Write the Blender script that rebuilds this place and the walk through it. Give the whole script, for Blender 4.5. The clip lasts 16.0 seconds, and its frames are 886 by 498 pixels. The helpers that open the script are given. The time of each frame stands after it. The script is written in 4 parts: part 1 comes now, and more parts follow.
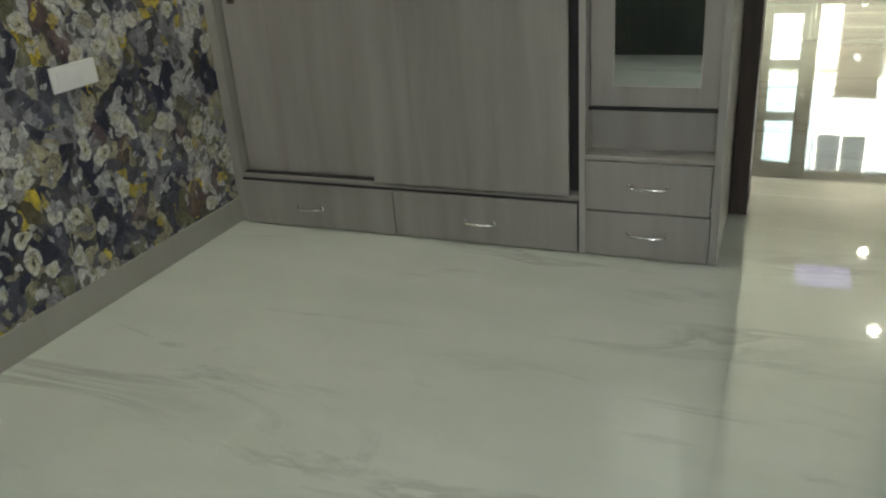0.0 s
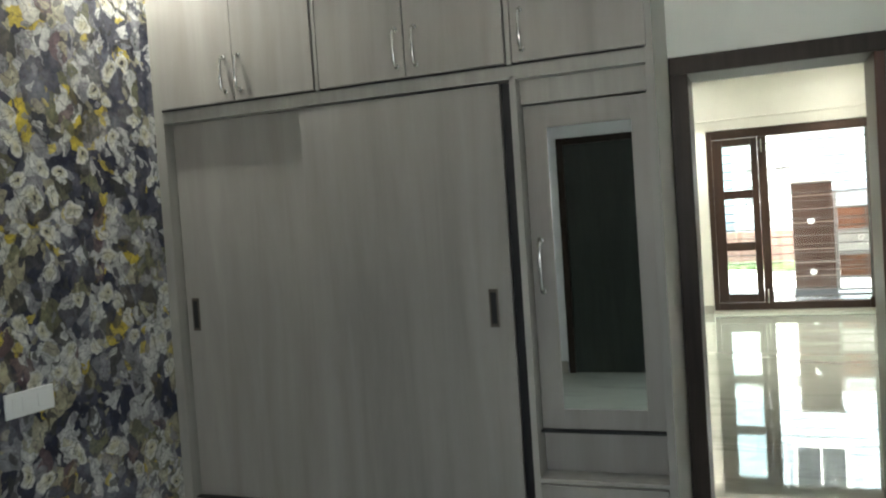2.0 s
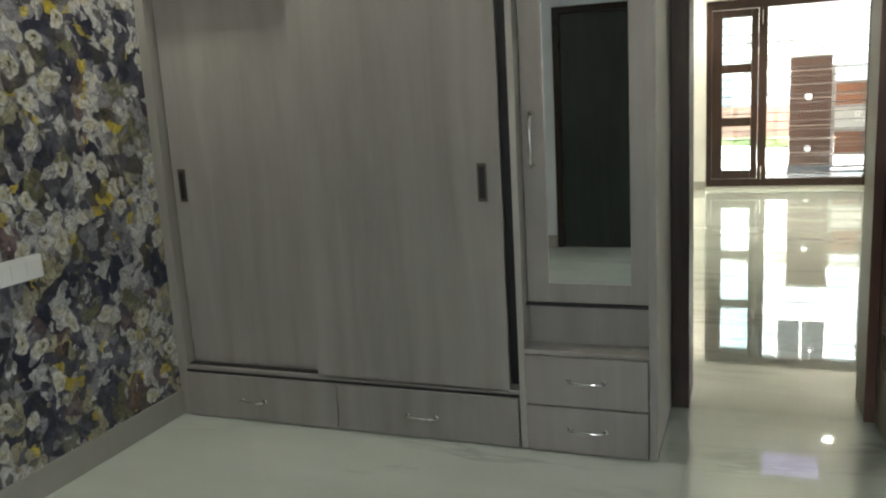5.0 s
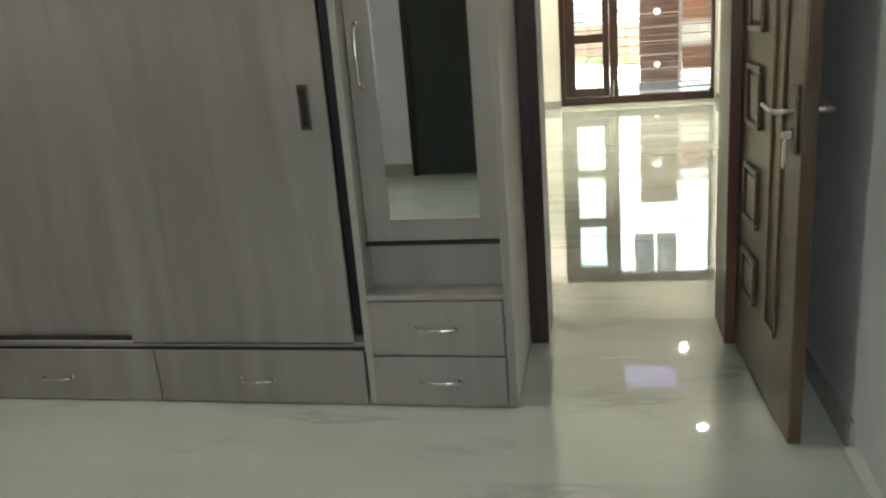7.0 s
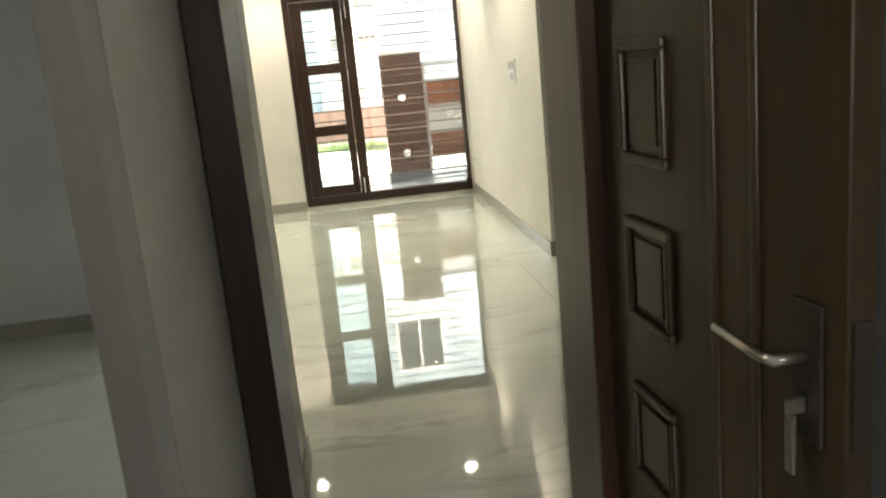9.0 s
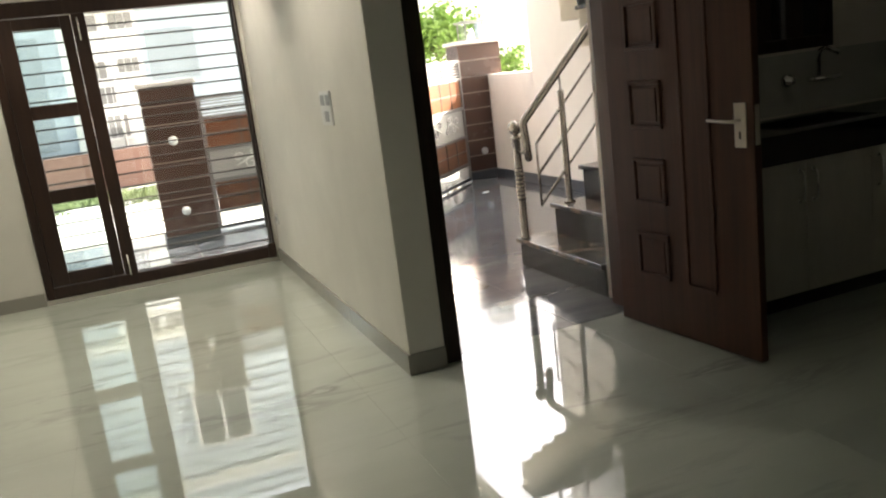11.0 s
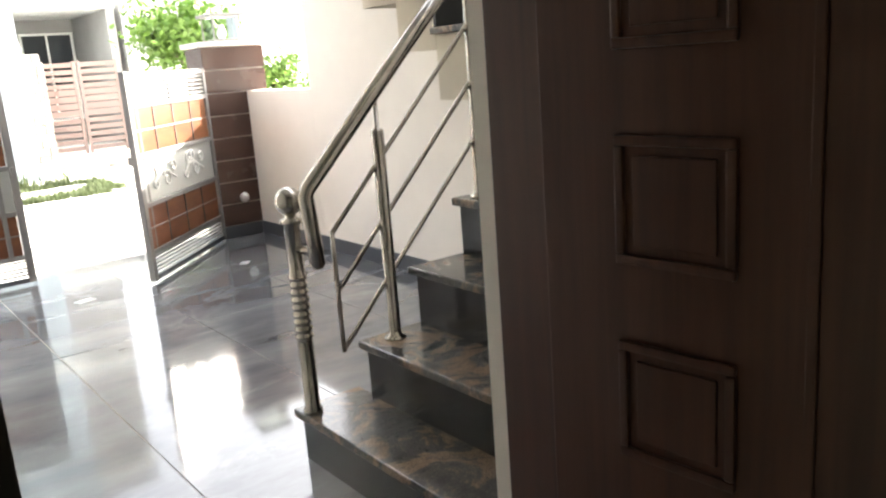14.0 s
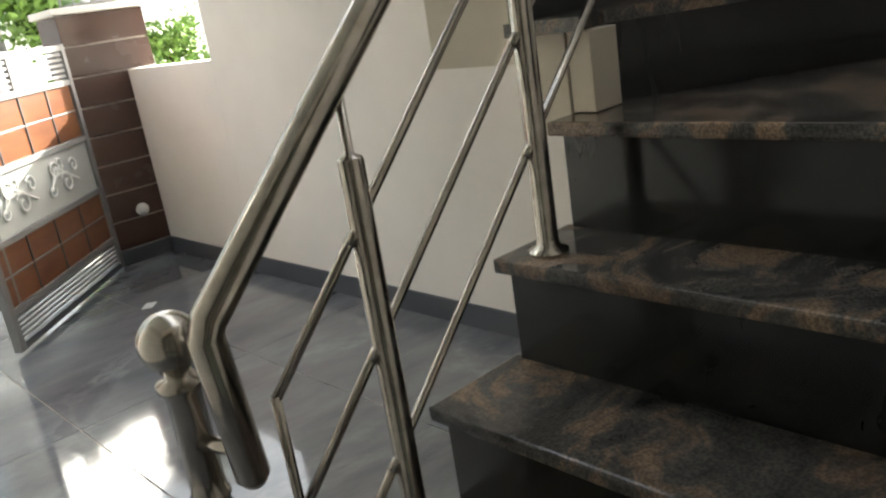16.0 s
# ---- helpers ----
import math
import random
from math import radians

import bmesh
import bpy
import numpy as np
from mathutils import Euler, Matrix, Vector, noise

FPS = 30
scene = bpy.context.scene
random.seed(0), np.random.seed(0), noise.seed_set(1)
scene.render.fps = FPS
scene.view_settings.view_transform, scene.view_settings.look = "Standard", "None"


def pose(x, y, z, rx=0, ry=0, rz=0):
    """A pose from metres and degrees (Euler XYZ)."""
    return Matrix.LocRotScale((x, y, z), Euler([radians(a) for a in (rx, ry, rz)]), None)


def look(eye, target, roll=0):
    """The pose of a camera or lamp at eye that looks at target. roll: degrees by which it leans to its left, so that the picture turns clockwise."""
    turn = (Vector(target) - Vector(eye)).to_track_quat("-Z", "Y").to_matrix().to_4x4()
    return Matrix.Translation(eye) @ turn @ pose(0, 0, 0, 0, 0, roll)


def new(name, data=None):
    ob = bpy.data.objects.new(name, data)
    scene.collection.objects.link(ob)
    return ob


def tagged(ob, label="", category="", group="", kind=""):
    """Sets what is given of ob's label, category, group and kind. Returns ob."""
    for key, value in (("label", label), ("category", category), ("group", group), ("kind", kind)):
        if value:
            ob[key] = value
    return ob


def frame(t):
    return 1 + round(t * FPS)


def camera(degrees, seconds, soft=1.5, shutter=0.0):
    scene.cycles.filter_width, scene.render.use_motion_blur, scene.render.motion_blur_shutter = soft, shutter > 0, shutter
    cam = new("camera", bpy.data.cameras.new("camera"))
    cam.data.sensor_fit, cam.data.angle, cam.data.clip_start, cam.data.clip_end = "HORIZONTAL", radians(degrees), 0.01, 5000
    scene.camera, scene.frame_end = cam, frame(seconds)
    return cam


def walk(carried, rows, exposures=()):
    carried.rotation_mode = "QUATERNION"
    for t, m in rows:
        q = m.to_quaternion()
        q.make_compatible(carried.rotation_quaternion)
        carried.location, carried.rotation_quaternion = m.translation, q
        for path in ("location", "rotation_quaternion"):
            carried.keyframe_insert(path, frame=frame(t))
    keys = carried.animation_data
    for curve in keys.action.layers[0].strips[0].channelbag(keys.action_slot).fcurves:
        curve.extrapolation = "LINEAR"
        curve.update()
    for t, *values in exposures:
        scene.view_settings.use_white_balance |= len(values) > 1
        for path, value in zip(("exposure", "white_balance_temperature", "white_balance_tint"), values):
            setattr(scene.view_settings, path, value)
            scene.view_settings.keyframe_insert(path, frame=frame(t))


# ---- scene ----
cam = camera(57.1, 16.0, soft=2.2)
PATH = [
    (0, (0.703, 0.128, 1.308), (-0.037, 1.804, 0.505), -4.3),
    (0.5, (0.783, 0.134, 1.335), (0.067, 1.904, 0.739), -4.8),
    (1, (0.797, 0.136, 1.348), (0.079, 1.959, 0.945), -4.5),
    (1.5, (0.816, 0.139, 1.352), (0.108, 1.996, 1.125), -4.7),
    (2, (0.811, 0.131, 1.35), (0.098, 1.999, 1.277), -3.9),
    (2.5, (0.812, 0.122, 1.352), (0.101, 1.989, 1.453), -3.1),
    (3, (0.819, 0.116, 1.352), (0.118, 1.972, 1.608), -2.5),
    (3.5, (0.818, 0.116, 1.352), (0.132, 1.979, 1.596), -2.3),
    (4, (0.819, 0.129, 1.349), (0.149, 2.013, 1.387), -2.4),
    (4.5, (0.828, 0.134, 1.344), (0.143, 2.003, 1.151), -2.6),
    (4.7, (0.826, 0.139, 1.353), (0.121, 1.99, 1.076), -2.8),
    (6.8, (0.815, 0.472, 1.294), (0.348, 2.316, 0.677), -4.1),
    (7, (0.828, 0.535, 1.284), (0.434, 2.411, 0.713), -4.6),
    (7.5, (0.808, 0.75, 1.252), (0.645, 2.654, 0.665), -5.3),
    (8, (0.79, 1.018, 1.286), (0.83, 2.964, 0.828), -7.0),
    (8.2, (0.788, 1.156, 1.291), (0.885, 3.109, 0.87), -6.8),
    (10.3, (0.904, 3.193, 1.404), (1.32, 5.088, 0.918), -5.9),
    (10.5, (0.942, 3.318, 1.383), (1.437, 5.194, 0.899), -6.4),
    (11, (1.025, 3.758, 1.393), (1.715, 5.583, 0.953), -7.1),
    (11.5, (1.138, 4.168, 1.387), (1.988, 5.931, 0.976), -6.9),
    (12, (1.326, 4.58, 1.371), (2.348, 6.253, 0.974), -4.7),
    (12.5, (1.471, 5.003, 1.38), (2.594, 6.614, 0.998), -3.9),
    (13, (1.642, 5.403, 1.375), (2.832, 6.965, 0.997), -4.6),
    (13.5, (1.878, 5.774, 1.379), (3.077, 7.324, 0.979), -4.2),
    (14, (2.24, 6.15, 1.351), (3.414, 7.704, 0.897), -4.3),
    (14.5, (2.487, 6.419, 1.373), (3.546, 8.048, 0.9), -5.0),
    (15, (2.681, 6.748, 1.392), (3.639, 8.436, 0.908), -5.8),
    (15.5, (2.844, 7.096, 1.388), (3.844, 8.749, 0.869), -7.8),
    (16, (3.016, 7.455, 1.347), (4.283, 8.887, 0.761), -9.0),
]
EXPOSURES = [(0.0, 4.72, 6950, 6), (1.5, 4.65, 6700, 6), (2.5, 4.3, 6100, 6), (3.5, 4.12, 5700, 6), (4.5, 4.47, 6500, 7), (7.0, 4.7, 7000, 8), (8.2, 4.6, 7150, 9),
             (10.3, 3.1, 7300, 13), (11.0, 3.1, 7000, 13), (12.5, 3.4, 6400, 11), (13.5, 3.5, 6600, 11), (14.5, 2.8, 6450, 9), (15.0, 2.55, 6450, 8), (16.0, 2.48, 6500, 6)]
walk(cam, [(t, look(eye, target, roll)) for t, eye, target, roll in PATH], EXPOSURES)

# ---- world, sun and lamps ----
world = bpy.data.worlds.new("sky")
scene.world = world
world.use_nodes = True
SUN_TO = Vector((0.96, 0.22, 0.42)).normalized()
wn = world.node_tree.nodes
sky = wn.new("ShaderNodeTexSky")
sky.sky_type, sky.sun_disc = "NISHITA", False
sky.air_density, sky.dust_density, sky.ozone_density = 1.0, 9.0, 1.0
sky.sun_elevation = math.asin(SUN_TO.z)
sky.sun_rotation = math.atan2(SUN_TO.x, SUN_TO.y)
wn["Background"].inputs["Strength"].default_value = 0.15
haze = wn.new("ShaderNodeHueSaturation")
haze.inputs["Saturation"].default_value = 0.4
world.node_tree.links.new(sky.outputs["Color"], haze.inputs["Color"])
world.node_tree.links.new(haze.outputs["Color"], wn["Background"].inputs["Color"])
sun = new("sun", bpy.data.lights.new("sun", "SUN"))
sun.data.energy, sun.data.angle, sun.data.color = 5.0, radians(0.6), (1.0, 0.95, 0.86)
sun.matrix_world = look((20, 0, 30), Vector((20, 0, 30)) - SUN_TO)


def area(name, at, target, w, h, power, color):
    ob = new(name, bpy.data.lights.new(name, "AREA"))
    ob.data.shape, ob.data.size, ob.data.size_y = "RECTANGLE", w, h
    ob.data.energy, ob.data.color = power, color
    ob.matrix_world = look(at, target)
    return ob


def spot(name, at, power, color, angle=110, r=0.03, target=None):
    ob = new(name, bpy.data.lights.new(name, "SPOT"))
    ob.data.energy, ob.data.color, ob.data.spot_size, ob.data.spot_blend = power, color, radians(angle), 0.6
    ob.data.shadow_soft_size = r
    ob.matrix_world = look(at, target or (at[0], at[1] + 0.001, at[2] - 1))
    return ob


CEIL = 2.8
# area lamp added for the daylight of an unseen window in the back wall
area("window_light_bedroom", (0.9, -0.74, 1.5), (0.4, 2.0, 1.3), 0.8, 1.1, 0.6, (0.88, 0.9, 1.0))
spot("downlight_lamp_bedroom", (-1.36, 2.72, CEIL - 0.03), 1.8, (1.0, 0.98, 0.9), 155, 0.04)
HALL_LIGHTS = [(1.70, 7.85), (1.70, 9.72), (0.14, 9.75), (0.14, 7.85)]
for lx, ly in HALL_LIGHTS:
    spot("downlight_lamp", (lx, ly, CEIL - 0.03), 7.2, (1.0, 0.94, 0.82), 96, 0.04)

# ---- materials ----


def base_mat(name, rough=0.5, metal=0.0, color=(0.8, 0.8, 0.8)):
    m = bpy.data.materials.new(name)
    m.use_nodes = True
    p = m.node_tree.nodes["Principled BSDF"]
    p.inputs["Roughness"].default_value = rough
    p.inputs["Metallic"].default_value = metal
    p.inputs["Base Color"].default_value = (*color, 1)
    return m, m.node_tree.nodes, m.node_tree.links, p


def coords(n, l, scale=(1, 1, 1), turn=(0, 0, 0)):
    g = n.new("ShaderNodeNewGeometry")
    mp = n.new("ShaderNodeMapping")
    mp.inputs["Scale"].default_value = scale
    mp.inputs["Rotation"].default_value = [radians(a) for a in turn]
    l.new(g.outputs["Position"], mp.inputs["Vector"])
    return mp.outputs["Vector"]


def noise_tex(n, l, vec, scale, detail=4, rough=0.55, dist=0.0):
    t = n.new("ShaderNodeTexNoise")
    t.inputs["Scale"].default_value, t.inputs["Detail"].default_value = scale, detail
    t.inputs["Roughness"].default_value, t.inputs["Distortion"].default_value = rough, dist
    l.new(vec, t.inputs["Vector"])
    return t.outputs["Fac"]


def ramp(n, l, fac, stops, mode="LINEAR"):
    r = n.new("ShaderNodeValToRGB")
    r.color_ramp.interpolation = mode
    el = r.color_ramp.elements
    while len(el) < len(stops):
        el.new(0.5)
    for e, (pos, c) in zip(el, stops):
        e.position, e.color = pos, (*c, 1) if len(c) == 3 else c
    l.new(fac, r.inputs["Fac"])
    return r.outputs["Color"]


def mixc(n, l, fac, a, b, mode="MIX"):
    m = n.new("ShaderNodeMix")
    m.data_type, m.blend_type = "RGBA", mode
    for sock, v in ((m.inputs[0], fac), (m.inputs[6], a), (m.inputs[7], b)):
        if isinstance(v, (int, float)):
            sock.default_value = v
        elif isinstance(v, tuple):
            sock.default_value = (*v, 1)
        else:
            l.new(v, sock)
    return m.outputs[2]


def bump(n, l, p, fac, strength=0.1, dist=0.002):
    b = n.new("ShaderNodeBump")
    b.inputs["Strength"].default_value, b.inputs["Distance"].default_value = strength, dist
    l.new(fac, b.inputs["Height"])
    l.new(b.outputs["Normal"], p.inputs["Normal"])


def grain_mat(name, c0, c1, rough, scale=(30, 30, 2), metal=0.0, blotch=0.25, relief=0.08, spec=None):
    """Wood or laminate: streaks along one axis over slow blotches."""
    m, n, l, p = base_mat(name, rough, metal)
    f = noise_tex(n, l, coords(n, l, scale), 1.0, 6, 0.6, 0.4)
    big = noise_tex(n, l, coords(n, l, [s * 0.12 for s in scale]), 1.0, 3, 0.5)
    col = ramp(n, l, f, [(0.3, c0), (0.7, c1)])
    dark = ramp(n, l, big, [(0.35, (1 - blotch,) * 3), (0.65, (1, 1, 1))])
    l.new(mixc(n, l, 1.0, col, dark, "MULTIPLY"), p.inputs["Base Color"])
    bump(n, l, p, f, relief, 0.001)
    if spec is not None:
        p.inputs["Specular IOR Level"].default_value = spec
    return m


def plaster_mat(name, c, rough=0.6, stain=0.06):
    m, n, l, p = base_mat(name, rough)
    v = coords(n, l)
    big = noise_tex(n, l, v, 1.3, 4, 0.6)
    fine = noise_tex(n, l, v, 60, 3, 0.6)
    lo = tuple(x * (1 - stain * 2) for x in c)
    l.new(ramp(n, l, big, [(0.3, lo), (0.65, c)]), p.inputs["Base Color"])
    bump(n, l, p, fine, 0.12, 0.002)
    return m


def marble_mat(name, base, vein, rough, turn, vein_amount=0.5, cloud=None, stretch=(0.9, 5.5), spec=0.5, coat=0.0):
    m, n, l, p = base_mat(name, rough)
    p.inputs["Specular IOR Level"].default_value = spec
    v = coords(n, l, (*stretch, 1), (0, 0, turn))
    f = noise_tex(n, l, v, 0.9, 7, 0.62, 0.9)
    c = ramp(n, l, f, [(0.0, base), (0.54, base), (0.62, vein), (0.66, base)])
    v2 = coords(n, l, (0.5, 1.4, 1), (0, 0, turn))
    f2 = noise_tex(n, l, v2, 1.5, 5, 0.6, 0.5)
    c = mixc(n, l, ramp(n, l, f2, [(0.38, (0, 0, 0)), (0.68, (vein_amount,) * 3)]), base, c)
    f3 = noise_tex(n, l, v2, 2.5, 5, 0.6)
    c = mixc(n, l, 1.0, c, ramp(n, l, f3, [(0.3, cloud or (0.9, 0.91, 0.89)), (0.7, (1, 1, 1))]), "MULTIPLY")
    oi = n.new("ShaderNodeObjectInfo")
    c = mixc(n, l, 1.0, c, ramp(n, l, oi.outputs["Random"], [(0, (0.97, 0.97, 0.965)), (1, (1, 1, 1))]), "MULTIPLY")
    l.new(c, p.inputs["Base Color"])
    f4 = noise_tex(n, l, coords(n, l), 4, 4, 0.6)
    r = n.new("ShaderNodeMapRange")
    r.inputs[1].default_value, r.inputs[2].default_value = 0.3, 0.7
    r.inputs[3].default_value, r.inputs[4].default_value = rough * 0.6, rough * 1.6
    l.new(f4, r.inputs[0])
    l.new(r.outputs[0], p.inputs["Roughness"])
    p.inputs["Coat Weight"].default_value, p.inputs["Coat Roughness"].default_value, p.inputs["Coat IOR"].default_value = coat, 0.012, 1.6
    return m


M = {}
M["marble"] = marble_mat("polished_marble", (0.555, 0.60, 0.535), (0.31, 0.335, 0.30), 0.035, 12, 0.75, None, (1.1, 4.5), 0.9, 0.85)
M["granite"] = marble_mat("dark_grey_granite", (0.22, 0.228, 0.24), (0.38, 0.39, 0.40), 0.08, 40, 0.9, (0.42, 0.43, 0.45), (1.5, 2.3), 0.6, 0.3)
M["laminate"] = grain_mat("greige_wood_laminate", (0.238, 0.222, 0.205), (0.325, 0.308, 0.285), 0.4, (9, 9, 0.8), 0, 0.24, 0.04)
M["laminate_edge"] = grain_mat("laminate_frame", (0.30, 0.288, 0.262), (0.38, 0.367, 0.335), 0.45, (22, 22, 1.6))
M["brown"] = grain_mat("red_brown_door_skin", (0.066, 0.027, 0.016), (0.108, 0.044, 0.026), 0.36, (30, 30, 1.5), spec=0.35)
M["dark_wood"] = grain_mat("dark_walnut_frame", (0.019, 0.0135, 0.0095), (0.042, 0.028, 0.019), 0.45, (30, 30, 2), spec=0.25)
M["window_wood"] = grain_mat("window_wood", (0.024, 0.012, 0.008), (0.042, 0.021, 0.013), 0.42, (30, 30, 2), spec=0.35)
M["bed_door"] = grain_mat("bedroom_door_skin", (0.065, 0.042, 0.02), (0.11, 0.07, 0.034), 0.3, (30, 30, 1.5))
M["dark_green"] = grain_mat("dark_grey_green", (0.020, 0.027, 0.024), (0.034, 0.043, 0.038), 0.35, (20, 20, 2), spec=0.4)
M["cream"] = plaster_mat("cream_paint", (0.76, 0.745, 0.69))
M["pale"] = plaster_mat("pale_green_white_paint", (0.72, 0.74, 0.68))
M["grey_paint"] = plaster_mat("cool_white_paint", (0.60, 0.625, 0.65))
M["porch_wall"] = plaster_mat("beige_exterior_paint", (0.80, 0.745, 0.67), 0.7, 0.05)
M["ceiling"] = plaster_mat("ceiling_white", (0.82, 0.83, 0.80))
M["skirt"] = marble_mat("grey_skirting", (0.33, 0.32, 0.29), (0.2, 0.2, 0.18), 0.1, 10, 0.5)
M["black"] = base_mat("black_gap", 0.6, 0, (0.008, 0.008, 0.008))[0]
M["white_plastic"] = base_mat("white_plastic", 0.3, 0, (0.75, 0.76, 0.74))[0]
M["grey_plastic"] = base_mat("grey_plastic", 0.35, 0, (0.3, 0.31, 0.32))[0]
M["pull"] = base_mat("dark_bronze_pull", 0.35, 0.6, (0.10, 0.085, 0.07))[0]
M["chrome"] = base_mat("chrome", 0.12, 1.0, (0.75, 0.74, 0.72))[0]
M["lockplate"] = base_mat("satin_nickel", 0.3, 0.9, (0.62, 0.58, 0.52))[0]
M["mirror"] = base_mat("mirror_silver", 0.0, 1.0, (0.86, 0.88, 0.87))[0]
M["kit_front"] = grain_mat("kitchen_laminate", (0.52, 0.50, 0.44), (0.60, 0.575, 0.505), 0.35, (10, 10, 2))
M["kit_tile"] = plaster_mat("kitchen_wall_tile", (0.55, 0.55, 0.50), 0.25)
M["black_granite"] = marble_mat("black_granite_top", (0.012, 0.012, 0.012), (0.05, 0.05, 0.05), 0.12, 20, 0.5)


def steel_mat():
    m, n, l, p = base_mat("brushed_steel_tube", 0.2, 1.0, (0.5, 0.46, 0.41))
    f = noise_tex(n, l, coords(n, l, (1, 1, 1)), 25, 4, 0.6)
    l.new(ramp(n, l, f, [(0.3, (0.40, 0.37, 0.33)), (0.7, (0.58, 0.54, 0.48))]), p.inputs["Base Color"])
    return m


M["steel"] = steel_mat()


def step_granite():
    m, n, l, p = base_mat("step_granite", 0.14)
    v = coords(n, l, (1, 1, 1))
    f = noise_tex(n, l, v, 4, 7, 0.68, 1.8)
    c = ramp(n, l, f, [(0.35, (0.028, 0.028, 0.026)), (0.5, (0.08, 0.074, 0.066)), (0.6, (0.23, 0.16, 0.105)), (0.72, (0.08, 0.07, 0.06))])
    g = noise_tex(n, l, v, 180, 2, 0.5)
    c = mixc(n, l, 1.0, c, ramp(n, l, g, [(0.4, (0.7, 0.7, 0.7)), (0.6, (1.2, 1.2, 1.2))]), "MULTIPLY")
    l.new(c, p.inputs["Base Color"])
    bump(n, l, p, g, 0.05, 0.0005)
    return m


M["step"] = step_granite()
M["riser"] = marble_mat("black_riser_granite", (0.012, 0.013, 0.013), (0.04, 0.04, 0.038), 0.14, 60, 0.6)
M["step_body"] = plaster_mat("stair_body_paint", (0.66, 0.59, 0.47), 0.7, 0.08)


def wallpaper():
    """Floral paper: overlapping petals, leaves and washes of navy, grey, ochre and white."""
    m, n, l, p = base_mat("floral_wallpaper", 0.55)
    v = coords(n, l)
    # a gentle warp makes petals out of cells
    wn_ = n.new("ShaderNodeTexNoise")
    wn_.inputs["Scale"].default_value, wn_.inputs["Detail"].default_value = 9, 3
    l.new(v, wn_.inputs["Vector"])
    off = n.new("ShaderNodeVectorMath")
    off.operation = "MULTIPLY_ADD"
    off.inputs[1].default_value = (0.11, 0.11, 0.11)
    l.new(wn_.outputs["Color"], off.inputs[0])
    l.new(v, off.inputs[2])
    wv = off.outputs[0]

    def cells(scale, stops, seed):
        t = n.new("ShaderNodeTexVoronoi")
        t.inputs["Scale"].default_value, t.inputs["Randomness"].default_value = scale, 1.0
        mp = n.new("ShaderNodeMapping")
        mp.inputs["Location"].default_value = (seed, seed * 1.7, seed * 0.6)
        mp.inputs["Scale"].default_value = (1, 1, 0.8)
        l.new(wv, mp.inputs["Vector"])
        l.new(mp.outputs[0], t.inputs["Vector"])
        sep = n.new("ShaderNodeSeparateColor")
        l.new(t.outputs["Color"], sep.inputs[0])
        return ramp(n, l, sep.outputs[0], stops, "CONSTANT"), sep.outputs[1], t.outputs["Distance"]

    navy, slate, grey = (0.016, 0.02, 0.05), (0.075, 0.08, 0.12), (0.28, 0.28, 0.30)
    white, beige, ochre, dark = (0.60, 0.60, 0.58), (0.40, 0.37, 0.25), (0.60, 0.46, 0.05), (0.05, 0.048, 0.045)
    plum, olive = (0.13, 0.075, 0.085), (0.17, 0.165, 0.09)
    big, r1, d1 = cells(9.5, [(0.0, grey), (0.16, navy), (0.34, white), (0.52, beige), (0.64, slate), (0.80, ochre), (0.87, olive), (0.93, white)], 3.1)
    mid, r2, d2 = cells(17, [(0.0, white), (0.18, slate), (0.34, navy), (0.52, grey), (0.66, beige), (0.74, plum), (0.80, dark), (0.92, olive)], 7.7)
    small, r3, d3 = cells(38, [(0.0, dark), (0.3, white), (0.5, navy), (0.62, grey), (0.78, beige), (0.93, ochre)], 1.3)
    k1 = ramp(n, l, r2, [(0.0, (0, 0, 0)), (0.42, (0.88,) * 3)], "CONSTANT")
    c = mixc(n, l, k1, big, mid)
    k2 = ramp(n, l, r3, [(0.0, (0, 0, 0)), (0.74, (0.8,) * 3)], "CONSTANT")
    c = mixc(n, l, k2, c, small)
    shade = ramp(n, l, d2, [(0.0, (1.25, 1.25, 1.22)), (0.35, (0.85,) * 3), (0.7, (0.6,) * 3)])
    c = mixc(n, l, 0.8, c, shade, "MULTIPLY")
    # flower heads with dark eyes
    fl = n.new("ShaderNodeTexVoronoi")
    fl.inputs["Scale"].default_value = 11
    l.new(wv, fl.inputs["Vector"])
    fs = n.new("ShaderNodeSeparateColor")
    l.new(fl.outputs["Color"], fs.inputs[0])
    pick = ramp(n, l, fs.outputs[0], [(0.0, (0, 0, 0)), (0.68, (1, 1, 1))], "CONSTANT")
    disc = ramp(n, l, fl.outputs["Distance"], [(0.0, (1, 1, 1)), (0.36, (1, 1, 1)), (0.42, (0, 0, 0))])
    petal = ramp(n, l, fl.outputs["Distance"], [(0.0, dark), (0.07, dark), (0.1, beige), (0.2, (0.5, 0.48, 0.36)), (0.4, (0.6, 0.6, 0.58))])
    c = mixc(n, l, mixc(n, l, 1.0, pick, disc, "MULTIPLY"), c, petal)
    # fine dark stems
    t = n.new("ShaderNodeTexVoronoi")
    t.feature = "DISTANCE_TO_EDGE"
    t.inputs["Scale"].default_value = 17
    l.new(wv, t.inputs["Vector"])
    c = mixc(n, l, ramp(n, l, t.outputs["Distance"], [(0.0, (0.75,) * 3), (0.035, (0, 0, 0))]), c, dark)
    wash = noise_tex(n, l, v, 5, 4, 0.6)
    c = mixc(n, l, ramp(n, l, wash, [(0.5, (0, 0, 0)), (0.8, (0.35,) * 3)]), c, (0.5, 0.5, 0.53))
    dab = noise_tex(n, l, v, 45, 5, 0.7, 0.6)
